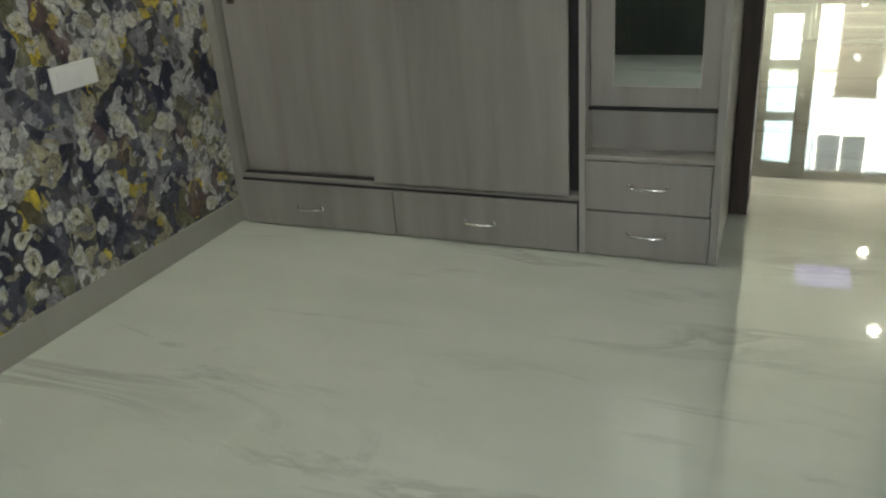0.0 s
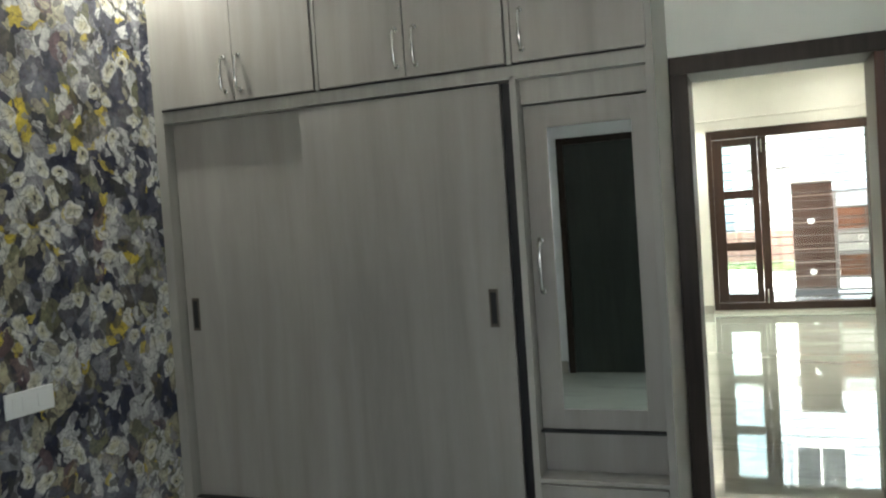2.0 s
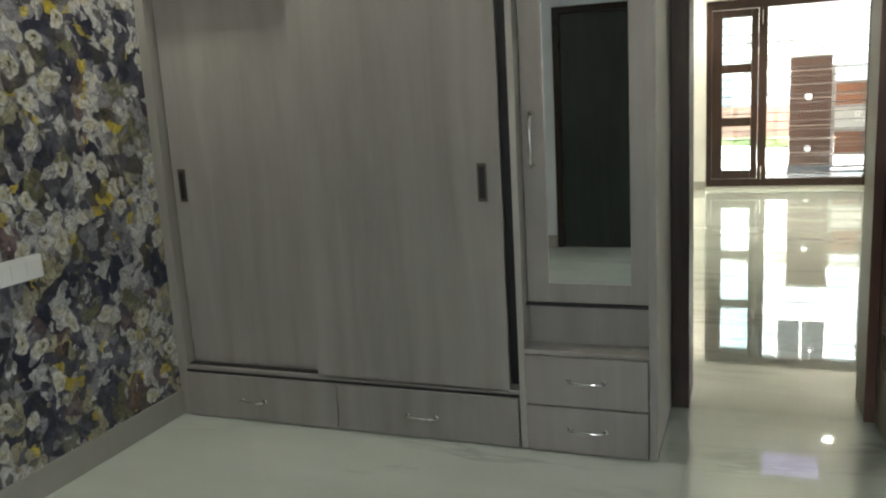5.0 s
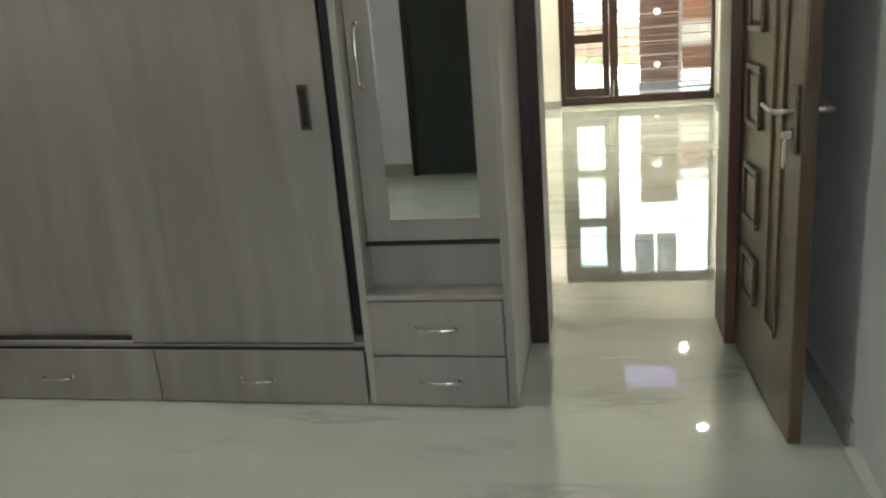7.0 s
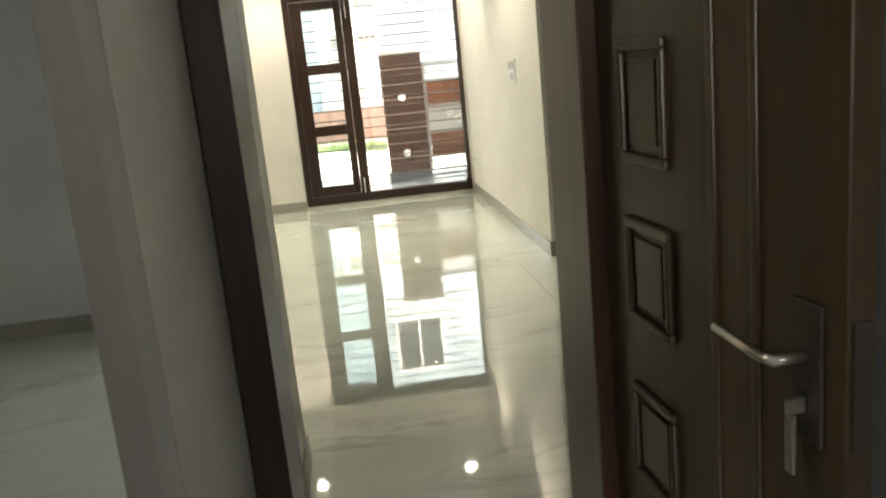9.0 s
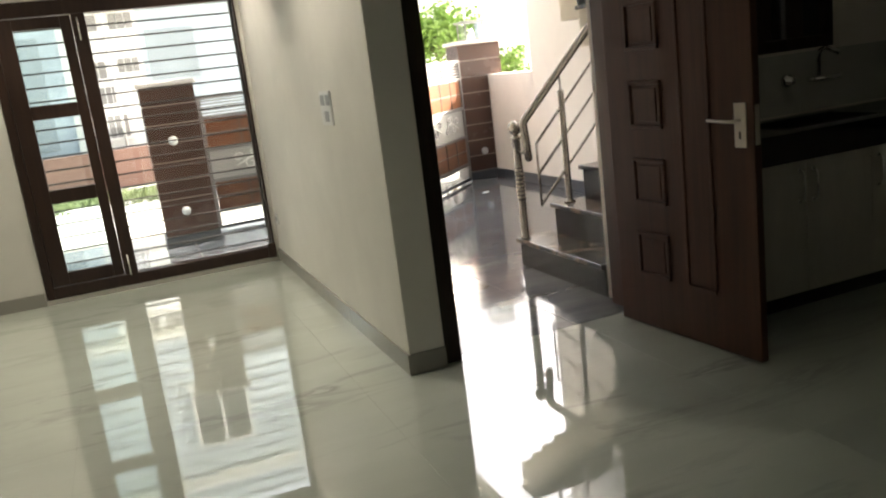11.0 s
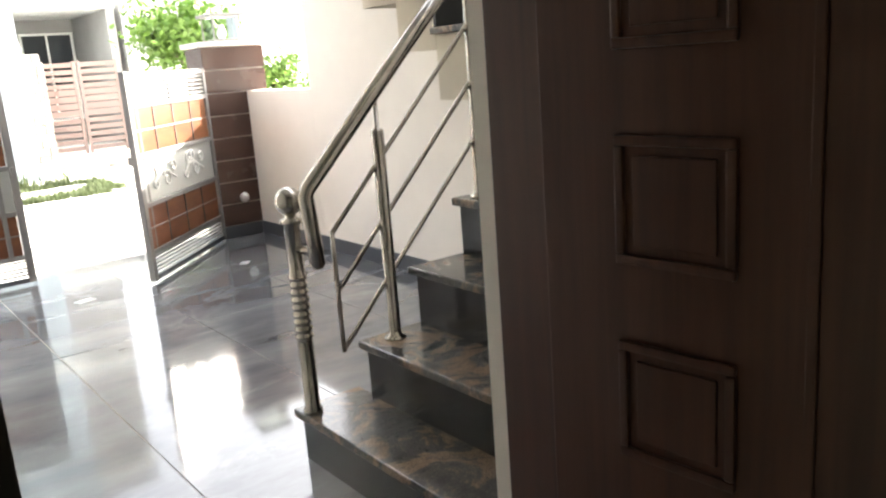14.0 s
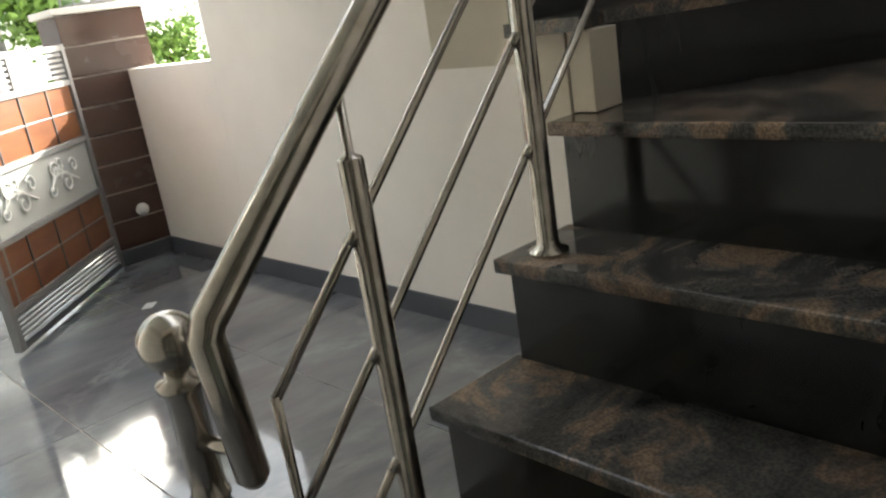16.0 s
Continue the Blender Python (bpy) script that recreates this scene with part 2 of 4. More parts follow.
    c = mixc(n, l, 1.0, c, ramp(n, l, dab, [(0.3, (0.45, 0.45, 0.5)), (0.55, (1, 1, 1)), (0.75, (1.3, 1.3, 1.25))]), "MULTIPLY")
    l.new(c, p.inputs["Base Color"])
    bump(n, l, p, noise_tex(n, l, v, 150, 2), 0.08, 0.0005)
    return m


M["paper"] = wallpaper()


def glass_mat(name, tint, rough=0.0):
    m, n, l, p = base_mat(name, rough, 0, tint)
    tr, gl, mx, fr = n.new("ShaderNodeBsdfTransparent"), n.new("ShaderNodeBsdfGlossy"), n.new("ShaderNodeMixShader"), n.new("ShaderNodeFresnel")
    tr.inputs[0].default_value = (*tint, 1)
    gl.inputs["Roughness"].default_value = 0.01
    l.new(fr.outputs[0], mx.inputs[0])
    l.new(tr.outputs[0], mx.inputs[1])
    l.new(gl.outputs[0], mx.inputs[2])
    l.new(mx.outputs[0], n["Material Output"].inputs[0])
    return m


M["glass"] = glass_mat("window_glass", (0.93, 0.96, 0.96))
M["glass_tint"] = glass_mat("tinted_glass", (0.78, 0.86, 0.86))
M["tile_brown"] = marble_mat("brown_pillar_tile", (0.07, 0.036, 0.027), (0.11, 0.06, 0.042), 0.2, 5, 0.6)
M["grout"] = plaster_mat("pale_grout", (0.42, 0.36, 0.31))
M["cap"] = plaster_mat("pillar_cap_stone", (0.62, 0.58, 0.54))
M["gate_steel"] = plaster_mat("grey_gate_paint", (0.20, 0.195, 0.19), 0.4)
M["gate_sheet"] = plaster_mat("grey_gate_sheet", (0.42, 0.43, 0.41), 0.45)
M["gate_dark"] = plaster_mat("dark_gate_paint", (0.07, 0.075, 0.085), 0.4)
M["gate_panel"] = grain_mat("gate_wood_panel", (0.13, 0.045, 0.022), (0.22, 0.088, 0.035), 0.3, (3, 3, 14))
M["concrete"] = plaster_mat("sunlit_concrete", (0.55, 0.54, 0.50), 0.85, 0.12)
M["asphalt"] = plaster_mat("grey_road", (0.30, 0.29, 0.27), 0.9, 0.15)
M["blue_wall"] = plaster_mat("pale_blue_render", (0.46, 0.53, 0.58), 0.8, 0.16)
M["white_wall"] = plaster_mat("white_render", (0.78, 0.77, 0.73), 0.8, 0.06)
M["slate_panel"] = plaster_mat("grey_blue_patch", (0.30, 0.345, 0.37), 0.8, 0.1)
M["grey_wall"] = plaster_mat("grey_render", (0.27, 0.255, 0.24), 0.8, 0.08)
M["red"] = plaster_mat("red_band_paint", (0.55, 0.07, 0.08), 0.6)
M["brick"] = plaster_mat("brick_red", (0.25, 0.14, 0.11), 0.8)
M["stone"] = plaster_mat("pale_stone", (0.44, 0.39, 0.33), 0.85, 0.15)
M["rust"] = plaster_mat("rust_gate_paint", (0.22, 0.15, 0.13), 0.6)
M["dark_glass"] = base_mat("dark_window_glass", 0.08, 0, (0.03, 0.032, 0.035))[0]
M["grass"] = plaster_mat("grass_green", (0.12, 0.155, 0.06), 0.9, 0.2)
M["leaf"] = plaster_mat("leaf_green", (0.15, 0.27, 0.04), 0.55, 0.25)
M["bark"] = grain_mat("bark", (0.08, 0.06, 0.04), (0.16, 0.12, 0.08), 0.9, (20, 20, 4))
M["plywood"] = grain_mat("plywood_sheet", (0.36, 0.22, 0.10), (0.52, 0.36, 0.19), 0.6, (14, 14, 2.5))
M["scroll"] = base_mat("white_scroll_paint", 0.4, 0, (0.75, 0.75, 0.72))[0]


def glow_mat(name, c, s):
    m, n, l, p = base_mat(name, 0.4, 0, c)
    p.inputs["Emission Color"].default_value = (*c, 1)
    p.inputs["Emission Strength"].default_value = s
    return m


M["rod"] = base_mat("painted_iron_rod", 0.45, 0.2, (0.06, 0.05, 0.045))[0]
M["led"] = glow_mat("led_disc", (1.0, 0.96, 0.86), 14)

M["violet"] = glow_mat("violet_led_panel", (0.66, 0.62, 1.0), 0.03)

# ---- mesh helpers ----


def adopt(ob, parent):
    if parent is not None:
        bpy.context.view_layer.update()
        ob.parent = parent
        ob.matrix_parent_inverse = parent.matrix_world.inverted()
    return ob


def thing(name, at, label, category, group="", kind=""):
    ob = new(name)
    ob.empty_display_size = 0.1
    ob.location = at
    bpy.context.view_layer.update()
    return tagged(ob, label, category, group, kind)


def finish(bm, name, mat, parent=None, at=(0, 0, 0), smooth=False):
    me = bpy.data.meshes.new(name)
    bmesh.ops.recalc_face_normals(bm, faces=bm.faces)
    bm.to_mesh(me)
    bm.free()
    if smooth:
        me.polygons.foreach_set("use_smooth", [True] * len(me.polygons))
    for one in mat if isinstance(mat, (list, tuple)) else [mat]:
        me.materials.append(M[one])
    ob = new(name, me)
    ob.location = at
    return adopt(ob, parent)


def add_box(bm, lo, hi, bev=0.0, turn=None):
    c = [(a + b) / 2 for a, b in zip(lo, hi)]
    s = [abs(b - a) for a, b in zip(lo, hi)]
    m = Matrix.Translation(c) @ Matrix.Diagonal((*s, 1))
    if turn is not None:
        m = turn @ m
    r = bmesh.ops.create_cube(bm, size=1, matrix=m)
    if bev:
        edges = list({e for v in r["verts"] for e in v.link_edges})
        bmesh.ops.bevel(bm, geom=edges, offset=min(bev, min(s) * 0.45), segments=2, affect="EDGES", profile=0.6)


def box(name, lo, hi, mat, parent=None, bev=0.002):
    c = Vector([(a + b) / 2 for a, b in zip(lo, hi)])
    bm = bmesh.new()
    add_box(bm, Vector(lo) - c, Vector(hi) - c, bev)
    return finish(bm, name, mat, parent, c)


def boxes(name, items, mat, parent=None, bev=0.0):
    bm = bmesh.new()
    at = Vector(items[0][0])
    for lo, hi in items:
        add_box(bm, Vector(lo) - at, Vector(hi) - at, bev)
    return finish(bm, name, mat, parent, at)


def add_tube(bm, pts, r, seg=12, radii=None):
    pts = [Vector(p) for p in pts]
    rings = []
    for i, p in enumerate(pts):
        d = (pts[min(i + 1, len(pts) - 1)] - pts[max(i - 1, 0)]).normalized()
        u = d.cross(Vector((0.123, 0.9, 0.31))).normalized()
        w = d.cross(u)
        rr = radii[i] if radii else r
        k = 1.0
        if 0 < i < len(pts) - 1:
            a = (pts[i] - pts[i - 1]).normalized().angle((pts[i + 1] - pts[i]).normalized())
            k = 1 / max(0.5, math.cos(a / 2))
        rings.append([bm.verts.new(p + (u * math.cos(t) + w * math.sin(t)) * rr * (k if k < 1.3 else 1.1)) for t in [2 * math.pi * j / seg for j in range(seg)]])
    for a, b in zip(rings, rings[1:]):
        for j in range(seg):
            bm.faces.new((a[j], a[(j + 1) % seg], b[(j + 1) % seg], b[j]))
    bm.faces.new(rings[0])
    bm.faces.new(rings[-1])


def tube(name, pts, r, mat, parent=None, seg=12, radii=None):
    bm = bmesh.new()
    at = Vector(pts[0])
    add_tube(bm, [Vector(p) - at for p in pts], r, seg, radii)
    return finish(bm, name, mat, parent, at, True)


def lathe(name, prof, at, mat, parent=None, seg=20):
    bm = bmesh.new()
    rings = [[bm.verts.new((r * math.cos(2 * math.pi * j / seg), r * math.sin(2 * math.pi * j / seg), z)) for j in range(seg)] for r, z in prof]
    for a, b in zip(rings, rings[1:]):
        for j in range(seg):
            bm.faces.new((a[j], a[(j + 1) % seg], b[(j + 1) % seg], b[j]))
    bm.faces.new(rings[0])
    bm.faces.new(rings[-1])
    return finish(bm, name, mat, parent, at, True)


def structure(ob, label, category):
    return tagged(ob, label, category, kind="structure")


# ---- structure of the house ----
LX, RX, BY, WF = -1.535, 1.49, -0.75, 2.95       # bedroom: left wall, right wall, back wall, wardrobe front
DY0, DY1 = 3.48, 3.73                            # wall with the bedroom door
HX, HY = 0.53, 4.65                              # corner of the passage
WX, WY = 2.095, 10.336                           # living room: wall to the porch, window wall
FY0, FY1 = 7.23, 7.58                            # wall with the front door
KX = 5.5                                         # kitchen end wall
LLX = -1.45                                      # living room far side
structure(box("wall_west", (LX - 0.2, BY - 0.2, 0), (LX, DY0, CEIL), "paper", bev=0), "bedroom wall with grey, navy and yellow floral wallpaper", "wall")
structure(boxes("wall_south", [((LX - 0.2, BY - 0.2, 0), (-0.677, BY, CEIL)), ((-0.677, BY - 0.2, 1.947), (0.5, BY, CEIL)), ((0.14, BY - 0.2, 0), (0.5, BY, 1.947)),
    ((0.5, BY - 0.2, 0), (1.3, BY, 0.95)), ((0.5, BY - 0.2, 2.05), (1.3, BY, CEIL)), ((1.3, BY - 0.2, 0), (RX + 0.2, BY, CEIL))], "grey_paint"), "plain white bedroom wall with a door and a window", "wall")
structure(box("wall_east", (RX, BY, 0), (RX + 0.2, DY0, CEIL), "grey_paint", bev=0), "cool white painted bedroom wall", "wall")
structure(boxes("wall_north", [((LX - 0.2, DY0, 0), (HX, DY1, CEIL)), ((HX, DY0, 1.922), (1.322, DY1, CEIL)), ((1.322, DY0, 0), (RX + 0.21, DY1, CEIL))], "pale"), "pale painted wall round the bedroom door", "wall")
structure(box("wall_passage", (LLX - 0.2, DY1, 0), (HX, HY, CEIL), "cream", bev=0.004), "cream wall corner beside the bedroom door", "wall")
structure(box("wall_living_west", (LLX - 0.2, HY, 0), (LLX, WY + 0.2, CEIL), "cream", bev=0), "cream painted living room wall", "wall")
structure(boxes("wall_window", [((LLX, WY, 0), (0.335, WY + 0.2, CEIL)), ((0.335, WY, 2.17), (2.065, WY + 0.2, CEIL)), ((0.335, WY, 0), (2.065, WY + 0.2, 0.035)), ((2.065, WY, 0), (WX + 0.18, WY + 0.2, CEIL))], "cream"), "cream wall round the tall living room window", "wall")
structure(box("wall_porch", (WX, 7.2, 0), (2.275, WY, CEIL), "cream", bev=0.006), "cream wall between living room and porch", "wall")
structure(boxes("wall_front", [((2.275, FY0, 2.1), (3.435, FY1, 3.2)), ((3.435, FY0, 0), (4.22, FY1, 3.2)), ((4.22, FY0, 0), (4.76, FY1, 1.235)), ((4.22, FY0, 2.1), (4.76, FY1, 3.2)), ((4.76, FY0, 0), (KX + 0.2, FY1, 3.2))], "porch_wall"), "painted front wall with the entrance opening", "wall")
structure(box("wall_hall_south", (RX + 0.21, DY1 - 0.2, 0), (KX + 0.2, DY1, CEIL), "cream", bev=0), "plain cream hall wall", "wall")
structure(box("wall_kitchen_east", (KX, DY1, 0), (KX + 0.2, FY0, CEIL), "kit_tile", bev=0), "kitchen end wall with pale tiles", "wall")
structure(box("kitchen_splashback", (3.6, FY0 - 0.008, 0.9), (KX, FY0, 1.22), "kit_tile", bev=0), "pale tiled kitchen splashback", "wall tiles")
structure(boxes("ceiling", [((LX - 0.2, BY - 0.2, CEIL), (RX + 0.2, DY0 + 0.1, CEIL + 0.15)), ((LLX - 0.2, DY0 + 0.1, CEIL), (KX + 0.2, 7.2, CEIL + 0.15)), ((LLX - 0.2, 7.2, CEIL), (2.275, WY + 0.2, CEIL + 0.15))], "ceiling"), "white painted ceiling", "ceiling")
structure(box("kitchen_ceiling", (2.275, 7.2, CEIL), (KX, FY0, CEIL + 0.15), "ceiling", bev=0), "white painted ceiling edge", "ceiling")


def skirting(name, items, label):
    return structure(boxes(name, items, "skirt", bev=0.002), label, "skirting")


skirting("baseboard_west", [((LX, BY, 0), (LX + 0.012, WF, 0.11))], "grey stone skirting under the wallpaper")
skirting("baseboard_east", [((RX - 0.012, 2.70, 0), (RX, DY0, 0.1))], "grey stone skirting")
skirting("baseboard_south", [((LX + 0.012, BY, 0), (-0.68, BY + 0.012, 0.1)), ((0.16, BY, 0), (RX, BY + 0.012, 0.1))], "grey stone skirting")
skirting("baseboard_window", [((LLX, WY - 0.012, 0), (0.33, WY, 0.1))], "grey stone skirting on the window wall")
skirting("baseboard_porch", [((WX - 0.012, 7.2, 0), (WX, WY, 0.1)), ((WX - 0.012, 7.188, 0), (2.275, 7.2, 0.1))], "grey stone skirting round the wall end")
skirting("baseboard_passage", [((HX, DY1, 0), (HX + 0.012, HY, 0.1)), ((LLX, HY, 0), (HX + 0.012, HY + 0.012, 0.1))], "grey stone skirting at the passage corner")

# trim line above the living room window
wire = thing("trim", (0.2, WY, 2.29), "thin cream cable duct above the window", "trim", kind="structure")
tube("duct", [(LLX, WY - 0.008, 2.275), (1.98, WY - 0.008, 2.30), (2.06, WY - 0.008, 2.33), (2.09, WY - 0.008, 2.36)], 0.009, "cream", wire, 8)
box("junction", (2.05, WY - 0.03, 2.33), (2.10, WY, 2.38), "white_plastic", wire)

# ---- door frames, doors and windows ----


def door_frame(name, x0, x1, y0, y1, top, w, mat, label, w2=None):
    f = thing(name, ((x0 + x1) / 2, y0, 0), label, "door frame", kind="structure")
    box("jamb", (x0, y0, 0), (x0 + w, y1, top - w), mat, f, 0.004)
    # with w2 the right jamb is browner: its stronger light put into the colour
    box("jamb", (x1 - (w2 or w), y0, 0), (x1, y1, top - w), "brown" if w2 else mat, f, 0.004)
    box("head", (x0, y0, top - w), (x1, y1, top), mat, f, 0.004)
    return f


door_frame("door_frame_1", 0.533, 1.32, DY0 - 0.012, DY1 + 0.012, 1.92, 0.07, "dark_wood", "dark stained wooden frame of the bedroom door", 0.07)
door_frame("door_frame_2", 2.278, 3.432, FY0 - 0.012, 7.475, 2.098, 0.085, "dark_wood", "dark brown wooden frame of the front door", 0.044)


def panel_ring(bm, x, y0, y1, z0, z1, w, h):
    """A raised moulding round a panel on a leaf that lies in the plane x."""
    for lo, hi in (((y0, z0), (y1, z0 + w)), ((y0, z1 - w), (y1, z1)), ((y0, z0 + w), (y0 + w, z1 - w)), ((y1 - w, z0 + w), (y1, z1 - w))):
        add_box(bm, (x - h, lo[0], lo[1]), (x + 0.001, hi[0], hi[1]), h * 0.45)


def panel_door(name, width, height, mat, label, panels, grooves, handle_z, plate, metal="lockplate"):
    """A skin door in its own frame: the hinge is at y = 0, the leaf goes to y = -width, the room face is x = 0."""
    d = thing(name, (0, 0, 0), label, "door", kind="structure")
    t = 0.038
    box("leaf", (0, -width, 0.008), (t, 0, height), mat, d, 0.004)
    for z0, z1, ya, yb in panels:
        bm = bmesh.new()
        panel_ring(bm, 0.0, ya, yb, z0, z1, 0.018, 0.012)
        add_box(bm, (-0.006, ya + 0.034, z0 + 0.034), (0.001, yb - 0.034, z1 - 0.034), 0.005)
        finish(bm, "panel", mat, d)
    bm = bmesh.new()
    for yg in grooves:
        add_box(bm, (-0.007, yg - 0.009, 0.28), (0.001, yg + 0.009, height - 0.12), 0.004)
    add_box(bm, (-0.007, min(grooves), 0.26), (0.001, max(grooves), 0.28), 0.003)
    finish(bm, "moulding", mat, d)
    yl = -width + 0.065
    h = box("lock", (-0.008, yl - 0.03, handle_z - plate / 2), (0.0, yl + 0.03, handle_z + plate / 2), metal, d, 0.003)
    h["label"] = "satin metal lock plate"
    tube("handle", [(-0.008, yl, handle_z + 0.02), (-0.05, yl, handle_z + 0.02), (-0.055, yl + 0.02, handle_z + 0.02), (-0.055, yl + 0.13, handle_z + 0.025)], 0.0065, "lockplate", d, 10)
    box("keyhole", (-0.0095, yl - 0.005, handle_z - 0.055), (-0.0075, yl + 0.005, handle_z - 0.025), "black", d, 0)
    box("latch", (0.008, -width - 0.004, handle_z - 0.08), (0.03, -width + 0.002, handle_z + 0.08), metal, d, 0.001)
    box("back_plate", (t, yl - 0.03, handle_z - plate / 2), (t + 0.008, yl + 0.03, handle_z + plate / 2), metal, d, 0.003)
    tube("back_handle", [(t, yl, handle_z + 0.02), (t + 0.05, yl, handle_z + 0.02), (t + 0.055, yl + 0.13, handle_z + 0.025)], 0.009, "lockplate", d, 10)
    return d


FD_PANELS = [(z, z + 0.22, -0.385, -0.165) for z in (0.27, 0.63, 0.988, 1.345, 1.70)]
front_door = panel_door("door_2", 0.91, 2.0, "brown", "open red-brown panelled front door with metal lock", FD_PANELS, (-0.50, -0.67), 1.01, 0.18)
front_door.matrix_world = pose(3.285, FY0 - 0.014, 0, 0, 0, 4.5)
BD_PANELS = [(0.26, 0.42, -0.30, -0.12), (0.52, 0.715, -0.30, -0.12), (0.84, 1.035, -0.30, -0.12), (1.135, 1.345, -0.30, -0.12), (1.45, 1.68, -0.30, -0.12)]
bed_door = panel_door("door_1", 0.73, 1.845, "bed_door", "open brown panelled bedroom door with metal lock", BD_PANELS, (-0.44, -0.55), 0.93, 0.18, "pull")
bed_door.matrix_world = pose(1.285, DY0 - 0.014, 0, 0, 0, 3.0)

# keys hanging from the bedroom door lock
boxes("key", [((-0.034, -0.668, 0.878), (-0.008, -0.662, 0.898)), ((-0.030, -0.674, 0.80), (-0.026, -0.656, 0.872)), ((-0.024, -0.668, 0.815), (-0.021, -0.648, 0.875))], "lockplate", bed_door, 0.001).matrix_world = bed_door.matrix_world @ Matrix.Translation((-0.034, -0.668, 0.878))

# dark flat leaf across the back wall opening, seen in the mirror
back = thing("door_3", (-0.3, BY, 0), "dark green-grey leaf filling the opening in the back wall", "door", kind="structure")
box("leaf", (-0.62, BY - 0.06, 0.0008), (0.08, BY - 0.02, 1.89), "dark_green", back, 0.003)
box("jamb", (-0.675, BY - 0.1, 0), (-0.62, BY + 0.006, 1.945), "dark_wood", back, 0.003)
box("jamb", (0.08, BY - 0.1, 0), (0.138, BY + 0.006, 1.945), "dark_wood", back, 0.003)
box("head", (-0.62, BY - 0.1, 1.89), (0.08, BY + 0.006, 1.945), "dark_wood", back, 0.003)

# pale marble strip at the foot of the east wall
structure(box("door_sill", (RX - 0.03, 1.75, 0.0), (RX + 0.004, 2.69, 0.035), "marble", None, 0.004), "pale marble strip at the foot of the wall", "sill")

# tall living room window
win = thing("window_1", (1.2, WY, 0.035), "tall dark brown wooden window with steel rods", "window", kind="structure")
y0, y1 = WY - 0.02, WY + 0.09
box("frame", (0.34, y0, 0.04), (0.40, y1, 2.165), "window_wood", win, 0.004)
box("frame", (2.045, y0, 0.04), (2.06, y1, 2.165), "window_wood", win, 0.003)
box("frame", (0.40, y0, 2.06), (2.045, y1, 2.165), "window_wood", win, 0.004)
box("frame", (0.40, y0, 0.04), (2.045, y1, 0.125), "window_wood", win, 0.004)
box("mullion", (0.905, y0, 0.125), (1.0, y1, 2.06), "window_wood", win, 0.004)
s = WY - 0.01
box("stile", (0.402, s, 0.13), (0.515, s + 0.05, 2.055), "window_wood", win, 0.004)
box("stile", (0.828, s, 0.13), (0.902, s + 0.05, 2.055), "window_wood", win, 0.004)
for za, zb in ((0.13, 0.225), (0.74, 0.84), (1.35, 1.45), (1.975, 2.055)):
    box("rail", (0.515, s, za), (0.828, s + 0.05, zb), "window_wood", win, 0.004)
for za, zb in ((0.225, 0.74), (0.84, 1.35), (1.45, 1.975)):
    g = box("pane", (0.515, s + 0.02, za), (0.828, s + 0.026, zb), "glass_tint", win, 0)
    g.visible_shadow = False
g = box("pane", (1.0, WY + 0.05, 0.125), (2.045, WY + 0.056, 2.06), "glass", win, 0)
g.visible_shadow = False
for k in range(19):
    z = 0.175 + k * 0.1
    tube("rod", [(0.42, WY + 0.075, z), (2.05, WY + 0.075, z)], 0.0065, "rod", win, 8)
box("rod_bar", (2.028, WY + 0.068, 0.125), (2.044, WY + 0.082, 2.06), "rod", win, 0.002)
for z in (0.2, 1.95):
    tube("tower_bolt", [(0.945, y0 - 0.012, z - 0.08), (0.945, y0 - 0.012, z + 0.08)], 0.007, "chrome", win, 8)
box("sill", (2.0, WY - 0.045, 0.04), (2.062, WY - 0.022, 0.16), "window_wood", win, 0.003)

# kitchen window
kw = thing("window_2", (4.49, FY0, 1.24), "dark framed kitchen window above the sink", "window", kind="structure")
box("frame", (4.222, FY0 - 0.015, 1.237), (4.275, FY0 + 0.09, 2.098), "dark_wood", kw, 0.004)
box("frame", (4.705, FY0 - 0.015, 1.237), (4.758, FY0 + 0.09, 2.098), "dark_wood", kw, 0.004)
box("frame", (4.275, FY0 - 0.015, 1.237), (4.705, FY0 + 0.09, 1.30), "dark_wood", kw, 0.004)
box("frame", (4.275, FY0 - 0.015, 2.03), (4.705, FY0 + 0.09, 2.098), "dark_wood", kw, 0.004)
box("mullion", (4.44, FY0, 1.30), (4.56, FY0 + 0.06, 2.03), "dark_wood", kw, 0.004)
box("stile", (4.275, FY0, 1.30), (4.34, FY0 + 0.05, 2.03), "dark_wood", kw, 0.004)
box("pane", (4.56, FY0 + 0.03, 1.30), (4.705, FY0 + 0.036, 2.03), "dark_glass", kw, 0)
g = box("pane", (4.34, FY0 + 0.03, 1.30), (4.44, FY0 + 0.036, 2.03), "glass", kw, 0)
for k in range(5):
    tube("rod", [(4.275, FY0 + 0.07, 1.38 + 0.14 * k), (4.705, FY0 + 0.07, 1.38 + 0.14 * k)], 0.006, "steel", kw, 6)

# ---- wardrobe ----


def bow(name, a, b, out, r, mat, parent):
    """A bow handle from a to b that stands out towards -y."""
    a, b, o = Vector(a), Vector(b), Vector((0, -out, 0))
    k = (b - a) * 0.1
    pts = [a, a + o * 0.75 + k * 0.3, a + o + k * 1.2, (a + b) / 2 + o * 1.15, b + o - k * 1.2, b + o * 0.75 - k * 0.3, b]
    tube(name, pts, r, mat, parent, 8)
    for e in (a, b):
        tube(name + "_foot", [e + Vector((0, -0.004, 0)), e], r * 1.7, mat, parent, 8)


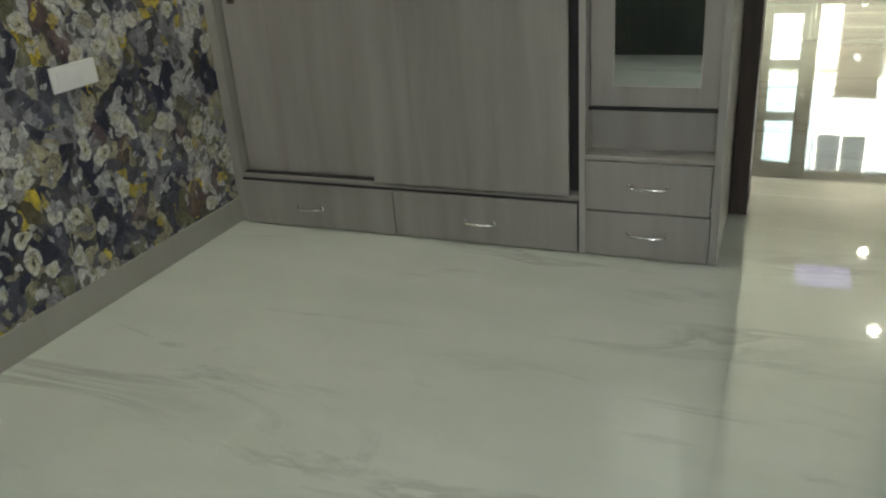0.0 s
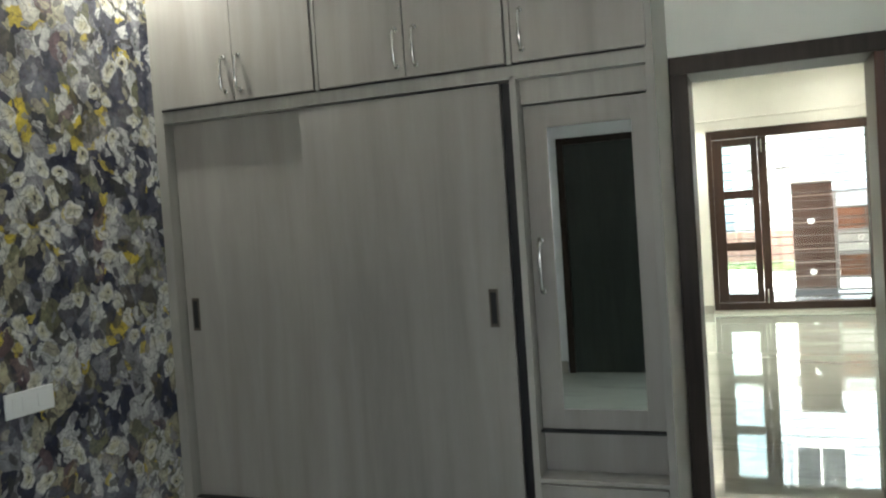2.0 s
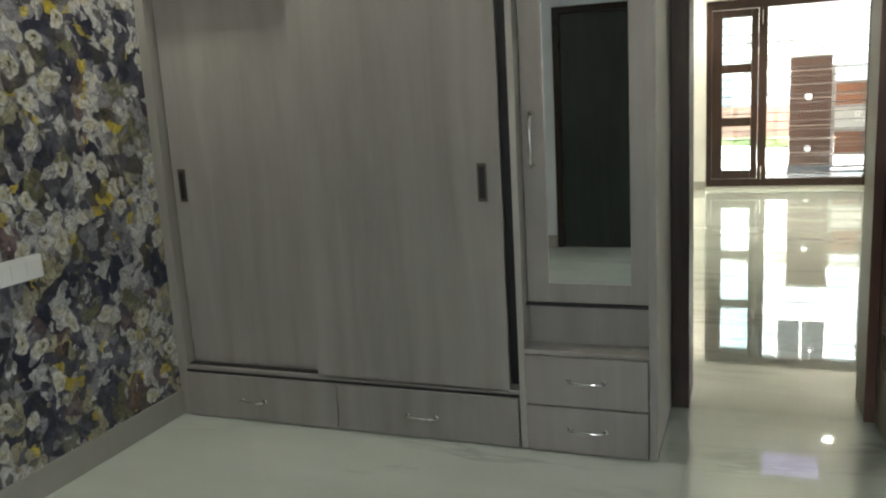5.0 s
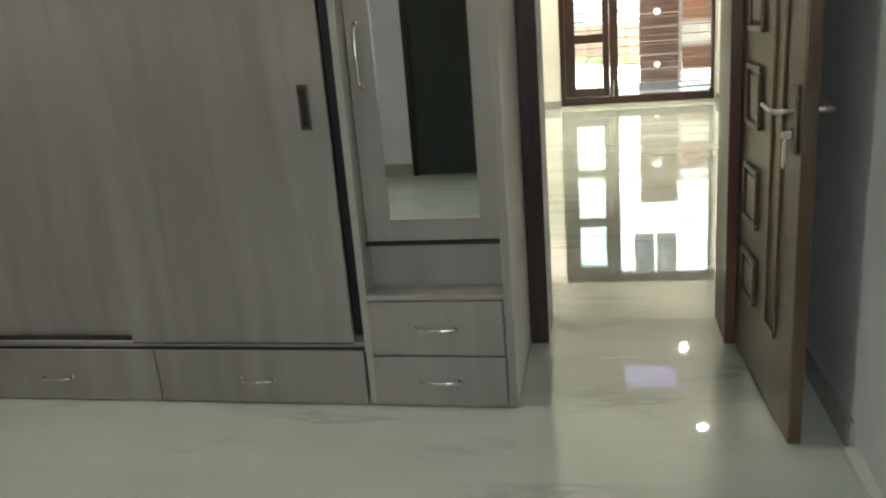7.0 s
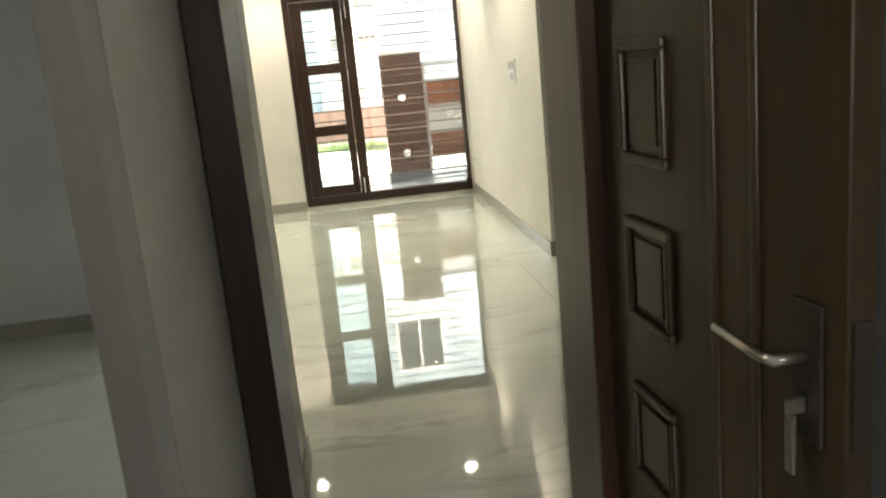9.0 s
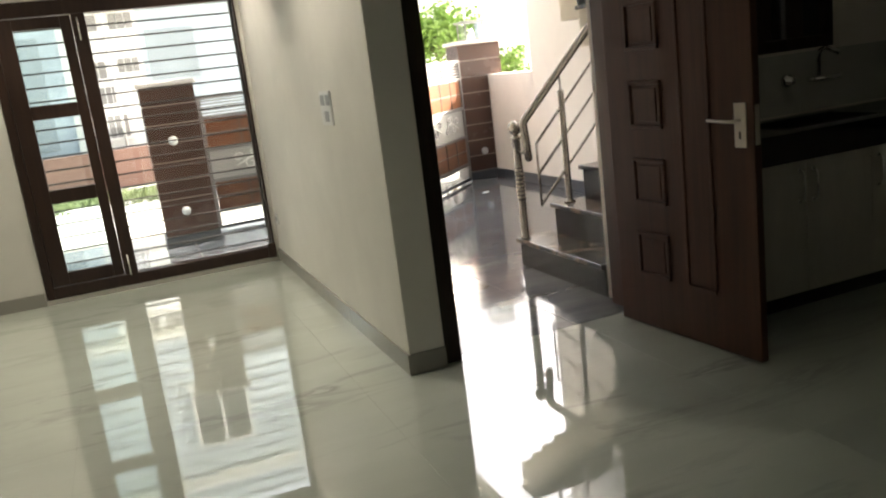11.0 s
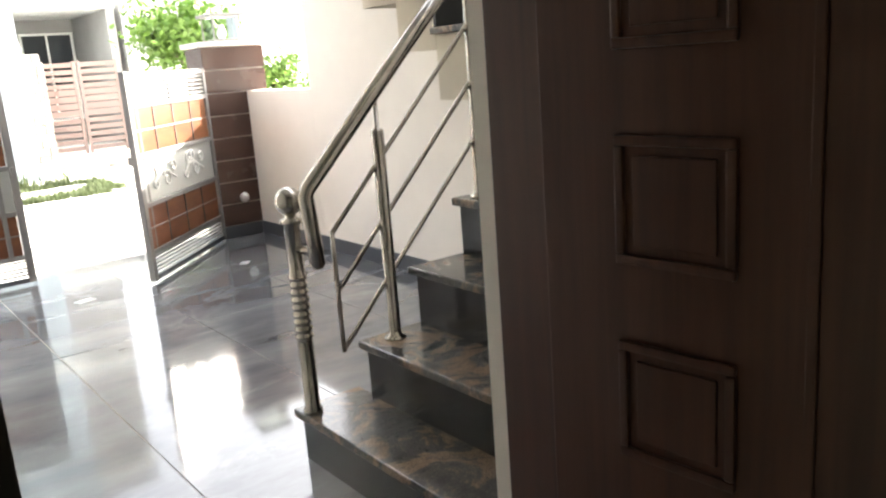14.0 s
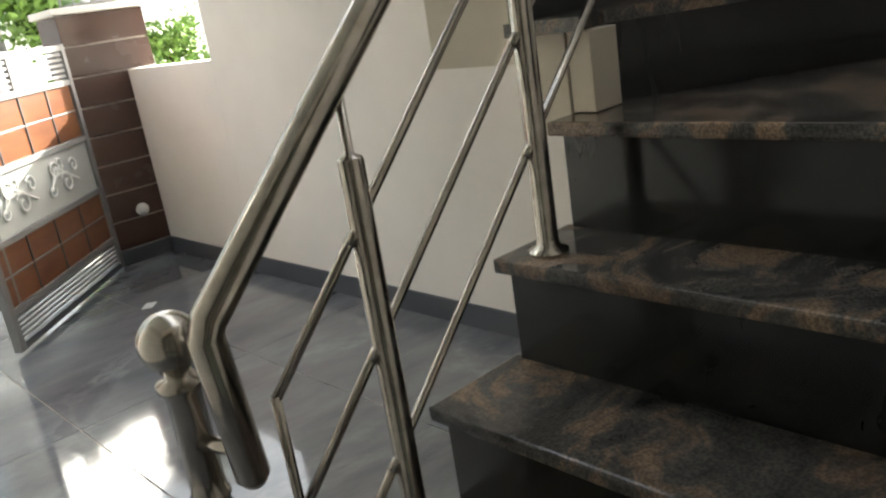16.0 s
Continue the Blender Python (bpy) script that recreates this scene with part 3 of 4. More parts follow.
wr = thing("wardrobe", (-0.5, 3.2, 0), "built-in greige wood laminate wardrobe with sliding doors and mirror", "wardrobe")
F = WF
# carcass: sides, plinths, rails
box("side", (LX + 0.004, F, 0), (-1.485, DY0 - 0.002, CEIL - 0.003), "laminate_edge", wr)
box("side", (0.515, F, 0), (0.531, DY0 - 0.004, CEIL - 0.003), "cream", wr)
box("side_front", (0.503, F - 0.003, 0.0), (0.531, F, CEIL - 0.003), "laminate_edge", wr, 0.001)
box("divider", (0.028, F - 0.002, 0.0), (0.052, DY0 - 0.004, 1.845), "laminate_edge", wr)
box("rail", (-1.485, F - 0.002, 1.828), (0.515, F + 0.45, 1.876), "laminate_edge", wr)
box("cornice", (-1.485, F - 0.001, 2.70), (0.515, F + 0.05, CEIL - 0.003), "laminate_edge", wr)
box("back_panel", (-1.485, DY0 - 0.02, 0.02), (0.515, DY0 - 0.004, 2.7), "laminate", wr, 0)
box("track", (-1.485, F + 0.004, 0.218), (0.028, F + 0.11, 0.226), "laminate_edge", wr, 0.001)
box("drawer_top", (-1.485, F + 0.003, 0.196), (0.028, F + 0.45, 0.217), "laminate", wr, 0.001)
# black strips put the shade of the open gaps into colour
box("shadow_gap", (-1.483, F + 0.02, 0.2265), (-0.80, F + 0.049, 0.2315), "black", wr, 0)
box("shadow_gap", (-1.483, F - 0.004, 0.2005), (0.026, F + 0.002, 0.2105), "black", wr, 0)
box("gap", (-0.02, F + 0.06, 0.23), (0.026, F + 0.068, 1.826), "black", wr, 0)
# sliding doors
d1 = box("sliding_door", (-1.478, F + 0.05, 0.232), (-0.66, F + 0.072, 1.827), "laminate", wr)
d2 = box("sliding_door", (-0.832, F + 0.004, 0.215), (-0.012, F + 0.024, 1.82), "laminate", wr)
for xa, yb in ((-1.45, F + 0.05), (-0.10, F + 0.004)):
    box("pull", (xa, yb - 0.004, 0.945), (xa + 0.036, yb + 0.001, 1.085), "pull", wr, 0.004)
    # no hollow here: a black slab stands for the shade inside the pull
    box("pull_recess_shade", (xa + 0.007, yb - 0.006, 0.957), (xa + 0.029, yb - 0.003, 1.073), "black", wr, 0.001)
# lofts
LOFTS = [(-1.48, -1.112), (-1.109, -0.75), (-0.723, -0.361), (-0.358, 0.02), (0.05, 0.51)]
for a, b in LOFTS:
    box("loft_door", (a, F - 0.016, 1.884), (b, F + 0.002, 2.694), "laminate", wr, 0.0015)
# thin black outlines round the loft doors, the shade of their gaps as colour
for a, b in ((-1.486, -0.744), (-0.729, 0.026), (0.044, 0.514)):
    boxes("shadow_gap", [((a, F - 0.0015, 1.878), (b, F + 0.0005, 1.884)), ((a, F - 0.0015, 2.694), (b, F + 0.0005, 2.699)), ((a, F - 0.0015, 1.884), (a + 0.005, F + 0.0005, 2.694)), ((b - 0.006, F - 0.0015, 1.884), (b, F + 0.0005, 2.694))], "black", wr)
for xh in (-1.152, -1.082, -0.392, -0.315, 0.086):
    bow("handle", (xh, F - 0.016, 1.925), (xh, F - 0.016, 2.062), 0.028, 0.006, "chrome", wr)
for a, b in ((-0.7435, -0.7295), (0.0265, 0.0435)):
    box("stile", (a, F - 0.012, 1.878), (b, F + 0.02, 2.70), "laminate_edge", wr, 0.001)
# drawers below the sliding doors
for a, b in ((-1.483, -0.747), (-0.741, 0.022)):
    box("drawer", (a, F - 0.014, 0.006), (b, F + 0.004, 0.2), "laminate", wr, 0.0015)
for a, b in ((-1.20, -1.09), (-0.43, -0.31)):
    bow("handle", (a, F - 0.014, 0.095), (b, F - 0.014, 0.095), 0.026, 0.006, "chrome", wr)
# mirror door column
box("niche_head", (0.052, F + 0.05, 1.742), (0.503, F + 0.07, 1.83), "laminate_edge", wr)
MY = F + 0.062
boxes("mirror_door", [((0.056, MY, 0.56), (0.138, MY + 0.02, 1.735)), ((0.436, MY, 0.56), (0.5, MY + 0.02, 1.735)), ((0.138, MY, 0.56), (0.436, MY + 0.02, 0.632)), ((0.138, MY, 1.652), (0.436, MY + 0.02, 1.735))], "laminate", wr, 0.0015)
mg = box("mirror", (0.134, MY + 0.006, 0.628), (0.44, MY + 0.012, 1.656), "mirror", wr, 0)
mg["label"] = "clear rectangular mirror glass"
bow("handle", (0.092, MY, 1.065), (0.092, MY, 1.25), 0.03, 0.007, "chrome", wr)
box("niche_back", (0.052, F + 0.1, 0.39), (0.503, F + 0.12, 0.56), "laminate", wr)
box("niche_shelf", (0.052, F - 0.004, 0.378), (0.503, F + 0.12, 0.394), "laminate_edge", wr)
box("niche_top", (0.052, F + 0.05, 0.548), (0.503, F + 0.11, 0.558), "black", wr, 0)
for a, b in ((0.188, 0.374), (0.006, 0.182)):
    box("drawer", (0.056, F - 0.014, a), (0.5, F + 0.004, b), "laminate", wr, 0.0015)
    bow("handle", (0.218, F - 0.014, (a + b) / 2 + 0.005), (0.348, F - 0.014, (a + b) / 2 + 0.005), 0.026, 0.006, "chrome", wr)


# ---- switches ----


def switch_plate(at, w, h, axis, sign, label, rockers):
    """A modular plate on a wall; axis 0 stands off along x, 1 along y."""
    sw = thing("switch_plate", at, label, "switch")
    t = 0.009 * sign

    def slab(name, u0, u1, z0, z1, d0, d1, mat, bev):
        lo, hi = [0, 0, at[2] + z0], [0, 0, at[2] + z1]
        lo[axis], hi[axis] = at[axis] + min(d0, d1), at[axis] + max(d0, d1)
        lo[1 - axis], hi[1 - axis] = at[1 - axis] + u0, at[1 - axis] + u1
        return box(name, lo, hi, mat, sw, bev)

    slab("plate", -w / 2, w / 2, -h / 2, h / 2, 0, t, "white_plastic", 0.003)
    for u0, u1, z0, z1, mat in rockers:
        slab("rocker", u0, u1, z0, z1, t * 0.9, t * 1.2, mat, 0.0015)
    return sw


switch_plate((LX, 2.205, 0.823), 0.2, 0.085, 0, 1, "white modular switch plate on floral wallpaper", [(-0.075, -0.045, -0.025, 0.025, "white_plastic"), (-0.035, 0.01, -0.025, 0.025, "white_plastic"), (0.03, 0.08, -0.025, 0.025, "white_plastic")])
switch_plate((RX, 2.575, 1.125), 0.095, 0.135, 0, -1, "white double switch on the bedroom wall", [(-0.03, -0.001, 0.0, 0.052, "white_plastic"), (0.001, 0.03, 0.0, 0.052, "grey_plastic")])
switch_plate((WX, 8.05, 1.24), 0.22, 0.18, 0, -1, "white switch plate with sockets on cream wall", [(-0.09, -0.02, 0.015, 0.07, "grey_plastic"), (0.01, 0.09, 0.015, 0.07, "grey_plastic"), (-0.05, 0.03, -0.07, -0.015, "grey_plastic"), (0.05, 0.09, -0.06, -0.02, "white_plastic")])
switch_plate((WX, 10.2, 0.36), 0.08, 0.08, 0, -1, "small white socket near the window", [(-0.02, 0.02, -0.02, 0.02, "grey_plastic")])


# ---- ceiling downlights ----
def downlight(x, y):
    d = thing("downlight", (x, y, CEIL), "round recessed ceiling downlight, lit", "downlight", "downlights")
    lathe("bezel", [(0.062, -0.001), (0.065, -0.006), (0.055, -0.012), (0.047, -0.010), (0.046, -0.001)], (x, y, CEIL), "white_plastic", d, 24)
    lathe("lens", [(0.001, -0.008), (0.045, -0.008), (0.045, -0.003), (0.001, -0.003)], (x, y, CEIL), "led", d, 20)
    return d


downlight(-1.36, 2.72)
for lx, ly in HALL_LIGHTS:
    downlight(lx, ly)



def panel_light(x, y):
    d = thing("ceiling_panel_light", (x, y, CEIL), "square ceiling panel light with a faint violet glow", "ceiling light", "panel lights")
    boxes("rim", [((x - 0.3, y - 0.3, CEIL - 0.014), (x + 0.3, y - 0.28, CEIL)), ((x - 0.3, y + 0.28, CEIL - 0.014), (x + 0.3, y + 0.3, CEIL)), ((x - 0.3, y - 0.28, CEIL - 0.014), (x - 0.28, y + 0.28, CEIL)), ((x + 0.28, y - 0.28, CEIL - 0.014), (x + 0.3, y + 0.28, CEIL))], "white_plastic", d, 0.001)
    box("diffuser", (x - 0.28, y - 0.28, CEIL - 0.008), (x + 0.28, y + 0.28, CEIL - 0.001), "violet", d, 0)
    return d


panel_light(-0.25, 6.25)
panel_light(1.27, 8.95)

# plywood sheet leaning in the living room
ply = thing("plywood_sheet", (-0.95, 9.1, 0), "rough brown plywood sheet leaning on the wall", "plywood")
bm = bmesh.new()
add_box(bm, (-0.02, -0.2, 0), (0.02, 0.2, 1.35), 0.006)
for vtx in bm.verts:
    vtx.co.x += 0.006 * noise.noise(vtx.co * 5)
p1 = finish(bm, "sheet", "plywood", ply)
p1.matrix_basis = Matrix.Identity(4)
p1.matrix_world = pose(-0.80, 9.0, 0.004, 0, -24, 8)
bm = bmesh.new()
add_box(bm, (-0.015, -0.16, 0), (0.015, 0.16, 1.15), 0.005)
p2 = finish(bm, "offcut", "plywood", ply)
p2.matrix_world = pose(-0.86, 9.02, 0.004, 0, -23, 8)

# ---- kitchen ----
CF = 6.70
kc = thing("kitchen_base_cabinet", (4.25, CF, 0), "cream laminate base cabinets with chrome bow handles", "cabinet")
box("body", (3.6, CF + 0.02, 0.09), (KX, FY0 - 0.004, 0.75), "kit_front", kc)
box("toe_kick", (3.6, CF + 0.07, 0), (5.02, CF + 0.09, 0.09), "black", kc, 0)
for a, b in ((3.602, 4.016), (4.022, 4.44), (4.446, 4.93)):
    box("door", (a, CF, 0.1), (b, CF + 0.018, 0.745), "kit_front", kc)
for xh in (3.975, 4.06, 4.485):
    bow("handle", (xh, CF, 0.55), (xh, CF, 0.70), 0.028, 0.006, "chrome", kc)
kr = thing("kitchen_side_cabinet", (5.2, 5.6, 0), "cream laminate side run of kitchen cabinets", "cabinet")
box("body", (4.97, 4.2, 0.09), (KX - 0.002, CF - 0.002, 0.75), "kit_front", kr)
box("toe_kick", (5.02, 4.2, 0), (5.04, CF, 0.09), "black", kr, 0)
for k in range(5):
    box("door", (4.95, 4.2 + 0.5 * k + 0.003, 0.1), (4.968, 4.2 + 0.5 * k + 0.494, 0.745), "kit_front", kr)
ct = thing("kitchen_counter", (4.5, 7.0, 0.75), "black polished granite kitchen counter", "counter")
boxes("top", [((3.58, CF - 0.03, 0.752), (KX - 0.004, CF + 0.0, 0.89)), ((3.58, CF, 0.86), (3.98, FY0 - 0.01, 0.89)), ((4.62, CF, 0.86), (KX - 0.004, FY0 - 0.01, 0.89)), ((3.98, CF, 0.86), (4.62, CF + 0.08, 0.89)), ((3.98, CF + 0.42, 0.86), (4.62, FY0 - 0.01, 0.89)),
    ((4.92, 4.2, 0.752), (4.95, CF - 0.03, 0.89)), ((4.95, 4.2, 0.86), (KX - 0.004, CF - 0.03, 0.89))], "black_granite", ct, 0.002)
sink = thing("sink", (4.3, 6.95, 0.75), "steel kitchen sink set into the counter", "sink")
boxes("bowl", [((3.985, 6.785, 0.753), (4.615, 7.115, 0.758)), ((3.985, 6.785, 0.758), (3.99, 7.115, 0.892)), ((4.61, 6.785, 0.758), (4.615, 7.115, 0.892)), ((3.99, 6.785, 0.758), (4.61, 6.79, 0.892)), ((3.99, 7.11, 0.758), (4.61, 7.115, 0.892))], "steel", sink, 0.001)
tap = thing("tap", (4.6, FY0, 1.08), "chrome wall mounted kitchen tap", "tap")
tube("body", [(4.58, FY0 - 0.008, 1.07), (4.58, FY0 - 0.06, 1.07), (4.66, FY0 - 0.065, 1.07), (4.74, FY0 - 0.065, 1.075)], 0.014, "chrome", tap)
tube("spout", [(4.60, FY0 - 0.06, 1.07), (4.60, FY0 - 0.06, 1.18), (4.59, FY0 - 0.08, 1.22), (4.57, FY0 - 0.14, 1.235), (4.60, FY0 - 0.2, 1.20)], 0.011, "chrome", tap)
lathe("flange", [(0.03, 0), (0.03, 0.004), (0.02, 0.012)], (4.58, FY0 - 0.03, 1.07), "chrome", tap)
tap2 = thing("stop_valve", (4.42, FY0, 1.08), "round chrome wall valve", "valve")
tube("body", [(4.42, FY0 - 0.008, 1.08), (4.42, FY0 - 0.03, 1.08), (4.42, FY0 - 0.032, 1.08), (4.42, FY0 - 0.06, 1.08)], 0.03, "chrome", tap2, 16, [0.035, 0.033, 0.024, 0.02])
uc = thing("kitchen_wall_cabinet", (5.3, 6.0, 1.5), "cream laminate wall cabinets above the counter", "cabinet")
box("body", (5.12, 4.4, 1.50), (KX - 0.002, FY0 - 0.01, 2.2), "kit_front", uc)
for k in range(6):
    box("door", (5.10, 4.4 + 0.47 * k + 0.003, 1.505), (5.118, 4.4 + 0.47 * k + 0.464, 2.195), "kit_front", uc)
    lathe("knob", [(0.004, -0.01), (0.012, -0.008), (0.012, 0.008), (0.004, 0.01)], (5.09, 4.4 + 0.47 * k + (0.06 if k % 2 else 0.41), 1.57), "pull", uc, 10)

# ---- porch: stairs ----
RISE = [(3.42, 0.19), (3.655, 0.40), (3.895, 0.62), (4.12, 0.84), (4.33, 1.07)]
SY0, SY1 = FY1 + 0.004, 8.53
CWX = 5.21                                       # compound wall
st = thing("staircase", (3.9, 8.0, 0), "outdoor staircase with dark granite treads and black risers", "stairs", kind="structure")
prev = 0.0
for i, (x, z) in enumerate(RISE):
    end = RISE[i + 1][0] + 0.02 if i < 4 else CWX - 0.004
    sy = SY1 + (0.09 if i == 0 else 0)
    box("riser", (x + 0.004, SY0, prev), (x + 0.024, sy - 0.012, z - 0.03), "riser", st, 0.001)
    box("tread", (x - 0.018, SY0, z - 0.03), (end, sy + 0.012, z), "step", st, 0.006)
    if i < 4:
        box("body", (x + 0.024, SY0, 0), (RISE[i + 1][0] + 0.004, sy - 0.014, z - 0.03), "riser", st, 0)
    prev = z
box("body", (4.358, SY0, 0), (CWX - 0.004, SY1 - 0.01, 1.04), "step_body", st, 0)
# turning step: a wedge behind a slanting riser
bm = bmesh.new()
W0, W1 = Vector((4.50, SY1 + 0.01, 0)), Vector((CWX - 0.004, 7.95, 0))
for z0, z1 in ((1.071, 1.24),):
    base = [Vector((4.50, SY1 + 0.125, 0)), W0, W1, Vector((CWX - 0.004, SY1 + 0.125, 0))]
    lo = [bm.verts.new(v + Vector((0, 0, z0))) for v in base]
    hi = [bm.verts.new(v + Vector((0, 0, z1))) for v in base]
    bm.faces.new(lo)
    bm.faces.new(hi)
    for j in range(4):
        bm.faces.new((lo[j], lo[(j + 1) % 4], hi[(j + 1) % 4], hi[j]))
finish(bm, "riser", "riser", st)
bm = bmesh.new()
base = [Vector((4.36, SY1 + 0.14, 0)), Vector((4.36, SY1 - 0.06, 0)), W0 + Vector((0, -0.03, 0)), W1 + Vector((0, -0.02, 0)), Vector((CWX - 0.004, SY1 + 0.14, 0))]
lo = [bm.verts.new(v + Vector((0, 0, 1.241))) for v in base]
hi = [bm.verts.new(v + Vector((0, 0, 1.27))) for v in base]
bm.faces.new(lo)
bm.faces.new(hi)
for j in range(5):
    bm.faces.new((lo[j], lo[(j + 1) % 5], hi[(j + 1) % 5], hi[j]))
finish(bm, "tread", "step", st)
FX = 4.40
box("body", (FX, SY1 + 0.012, 1.02), (CWX - 0.004, 8.659, 1.24), "step_body", st, 0.002)
box("body", (FX + 0.003, SY1 - 0.05, 1.072), (4.498, SY1 + 0.008, 1.238), "step_body", st, 0.002)
fy, fz = 8.66, 1.27
for i in range(9):
    ztop = fz + 0.212
    box("riser", (FX - 0.008, fy, fz), (CWX - 0.004, fy + 0.02, ztop - 0.03), "riser", st, 0.001)
    box("tread", (FX - 0.03, fy - 0.015, ztop - 0.03), (CWX - 0.004, fy + 0.29, ztop), "step", st, 0.005)
    box("body", (FX, fy + 0.021, fz - 0.09), (CWX - 0.004, fy + 0.289, ztop - 0.031), "step_body", st, 0.002)
    fy, fz = fy + 0.27, ztop
structure(boxes("stair_skirting", [((3.437, FY1, 0), (3.465, FY1 + 0.003, 0.33))], "riser", None, 0.001), "black granite skirting beside the first step", "skirting")

# ---- railing ----
RY = 8.458
rl = thing("stair_railing", (3.46, RY, 0.2), "stainless steel stair railing with ball newel post", "railing")
SL = 1.02


def rail_z(x):
    return 0.972 + (SL - 0.02) * (x - 3.455)


# newel post with knurled middle and ball
prof = [(0.034, 0.0), (0.034, 0.012), (0.027, 0.02), (0.027, 0.26)]
for k in range(9):
    z = 0.27 + 0.026 * k
    prof += [(0.027, z), (0.0315, z + 0.006), (0.0315, z + 0.013), (0.027, z + 0.019)]
prof += [(0.027, 0.52), (0.027, 0.665), (0.036, 0.672), (0.036, 0.684), (0.02, 0.69), (0.02, 0.708)]
NX, NY = 3.44, 8.555
lathe("newel_post", prof, (NX, NY, 0.19), "steel", rl, 20)
bm = bmesh.new()
bmesh.ops.create_uvsphere(bm, u_segments=24, v_segments=14, radius=0.047)
finish(bm, "ball", "steel", rl, (NX, NY, 0.934), True)
HRY = RY
tube("handrail", [(3.472, HRY, 0.715), (3.470, HRY, 0.73), (3.452, HRY, 0.955), (3.460, HRY, 0.977), (3.9, HRY, rail_z(3.9)), (4.42, HRY, rail_z(4.42))], 0.026, "steel", rl, 16, [0.016, 0.026, 0.026, 0.026, 0.026, 0.026])
tube("connector", [(NX, NY - 0.02, 0.775), (3.466, HRY, 0.775)], 0.013, "steel", rl)
for px, pz in ((3.745, 0.40), (4.178, 0.84)):
    top = rail_z(px)
    lathe("baluster", [(0.04, 0.0), (0.04, 0.008), (0.024, 0.016), (0.0215, 0.03), (0.0215, top - pz - 0.13), (0.019, top - pz - 0.125), (0.008, top - pz - 0.12), (0.008, top - pz - 0.02)], (px, RY, pz), "steel", rl, 16)
for z0 in (0.82, 0.62, 0.414):
    tube("bar", [(3.536, RY + 0.006, z0), (3.745, RY + 0.006, z0 + SL * 0.209), (4.178, RY + 0.006, z0 + SL * 0.642), (4.42, RY + 0.006, z0 + SL * 0.884)], 0.0085, "steel", rl, 8)
    for px in (3.745, 4.178):
        zz = z0 + SL * (px - 3.536)
        tube("clip", [(px - 0.03, RY + 0.004, zz - 0.03), (px, RY, zz)], 0.011, "steel", rl, 8)
tube("bar", [(3.536, RY + 0.006, 0.825), (3.536, RY + 0.006, 0.406)], 0.0085, "steel", rl, 8)
# rail of the upper flight
up = thing("upper_railing", (4.44, 8.7, 1.27), "stainless steel railing of the upper flight", "railing")
for k in range(4):
    yy = 8.75 + 0.54 * k
    zb = 1.482 + 0.424 * k
    lathe("baluster", [(0.036, 0), (0.036, 0.008), (0.021, 0.014), (0.021, 0.72), (0.008, 0.73), (0.008, 0.83)], (4.45, yy, zb), "steel", up, 12)
tube("handrail", [(4.45, 8.5, 1.482 + 0.64), (4.45, 10.6, 1.482 + 0.85 + 0.785 * 1.85)], 0.026, "steel", up, 14)
for d in (0.25, 0.45, 0.65):
    tube("bar", [(4.45, 8.5, 1.482 + d - 0.2), (4.45, 10.4, 1.482 + d + 0.785 * 1.65)], 0.008, "steel", up, 8)

# ---- compound walls, pillars and gate ----
# unseen slab inferred from floor reflections; edges set to let skylight onto the wall
structure(box("porch_ceiling", (2.277, FY1 + 0.002, 2.95), (3.95, 11.85, 3.1), "ceiling", None, 0.004), "white underside of the balcony over the porch", "ceiling")
structure(box("wall_compound", (CWX, FY1, 0), (CWX + 0.12, 11.55, 4.2), "porch_wall", None, 0.003), "tall beige boundary wall behind the stairs", "wall")
structure(box("wall_compound_low", (CWX, 11.55, 0), (CWX + 0.12, 12.64, 1.21), "porch_wall", None, 0.006), "low beige boundary wall beside the gate pillar", "wall")
structure(boxes("baseboard_compound", [((CWX - 0.012, 8.54, 0), (CWX, 12.625, 0.105))], "gate_dark", None, 0.002), "dark granite skirting of the boundary wall", "skirting")


def pillar(x0, x1, y0, y1, top, label, lamp_x):
    p = thing("gate_pillar", ((x0 + x1) / 2, (y0 + y1) / 2, 0), label, "pillar", "gate pillars", kind="structure")
    box("core", (x0 + 0.012, y0 + 0.012, 0), (x1 - 0.012, y1 - 0.012, top), "grout", p, 0)
    box("foot", (x0 - 0.012, y0 - 0.012, 0), (x1 + 0.012, y1 + 0.012, 0.1), "gate_dark", p, 0.004)
    n = 8
    h = (top - 0.1) / n
    for k in range(n):
        z = 0.1 + k * h
        box("tile", (x0, y0, z + 0.006), (x1, y1, z + h - 0.006), "tile_brown", p, 0.003)
    box("cap", (x0 - 0.03, y0 - 0.03, top), (x1 + 0.03, y1 + 0.03, top + 0.04), "cap", p, 0.008)
    lm = thing("wall_lamp", (lamp_x, y0, 0.33), "small round white pillar lamp", "lamp", "pillar lamps")
    tube("globe", [(lamp_x, y0 - 0.001, 0.33), (lamp_x, y0 - 0.012, 0.33), (lamp_x, y0 - 0.025, 0.33)], 0.04, "white_plastic", lm, 16, [0.042, 0.042, 0.02])
    return p


pillar(4.86, 5.40, 12.64, 12.98, 1.58, "brown tiled gate pillar with stone cap", 5.07)
pillar(1.31, 1.80, 11.85, 12.2, 1.51, "brown tiled gate pillar near the window", 1.53)
lamp2 = thing("wall_lamp", (1.53, 11.85, 1.0), "small round white pillar lamp", "lamp", "pillar lamps")
tube("globe", [(1.53, 11.849, 1.0), (1.53, 11.838, 1.0), (1.53, 11.825, 1.0)], 0.045, "white_plastic", lamp2, 16, [0.045, 0.045, 0.02])
ln = thing("post_lantern", (5.13, 12.81, 1.62), "square glass lantern on the gate pillar", "lantern")
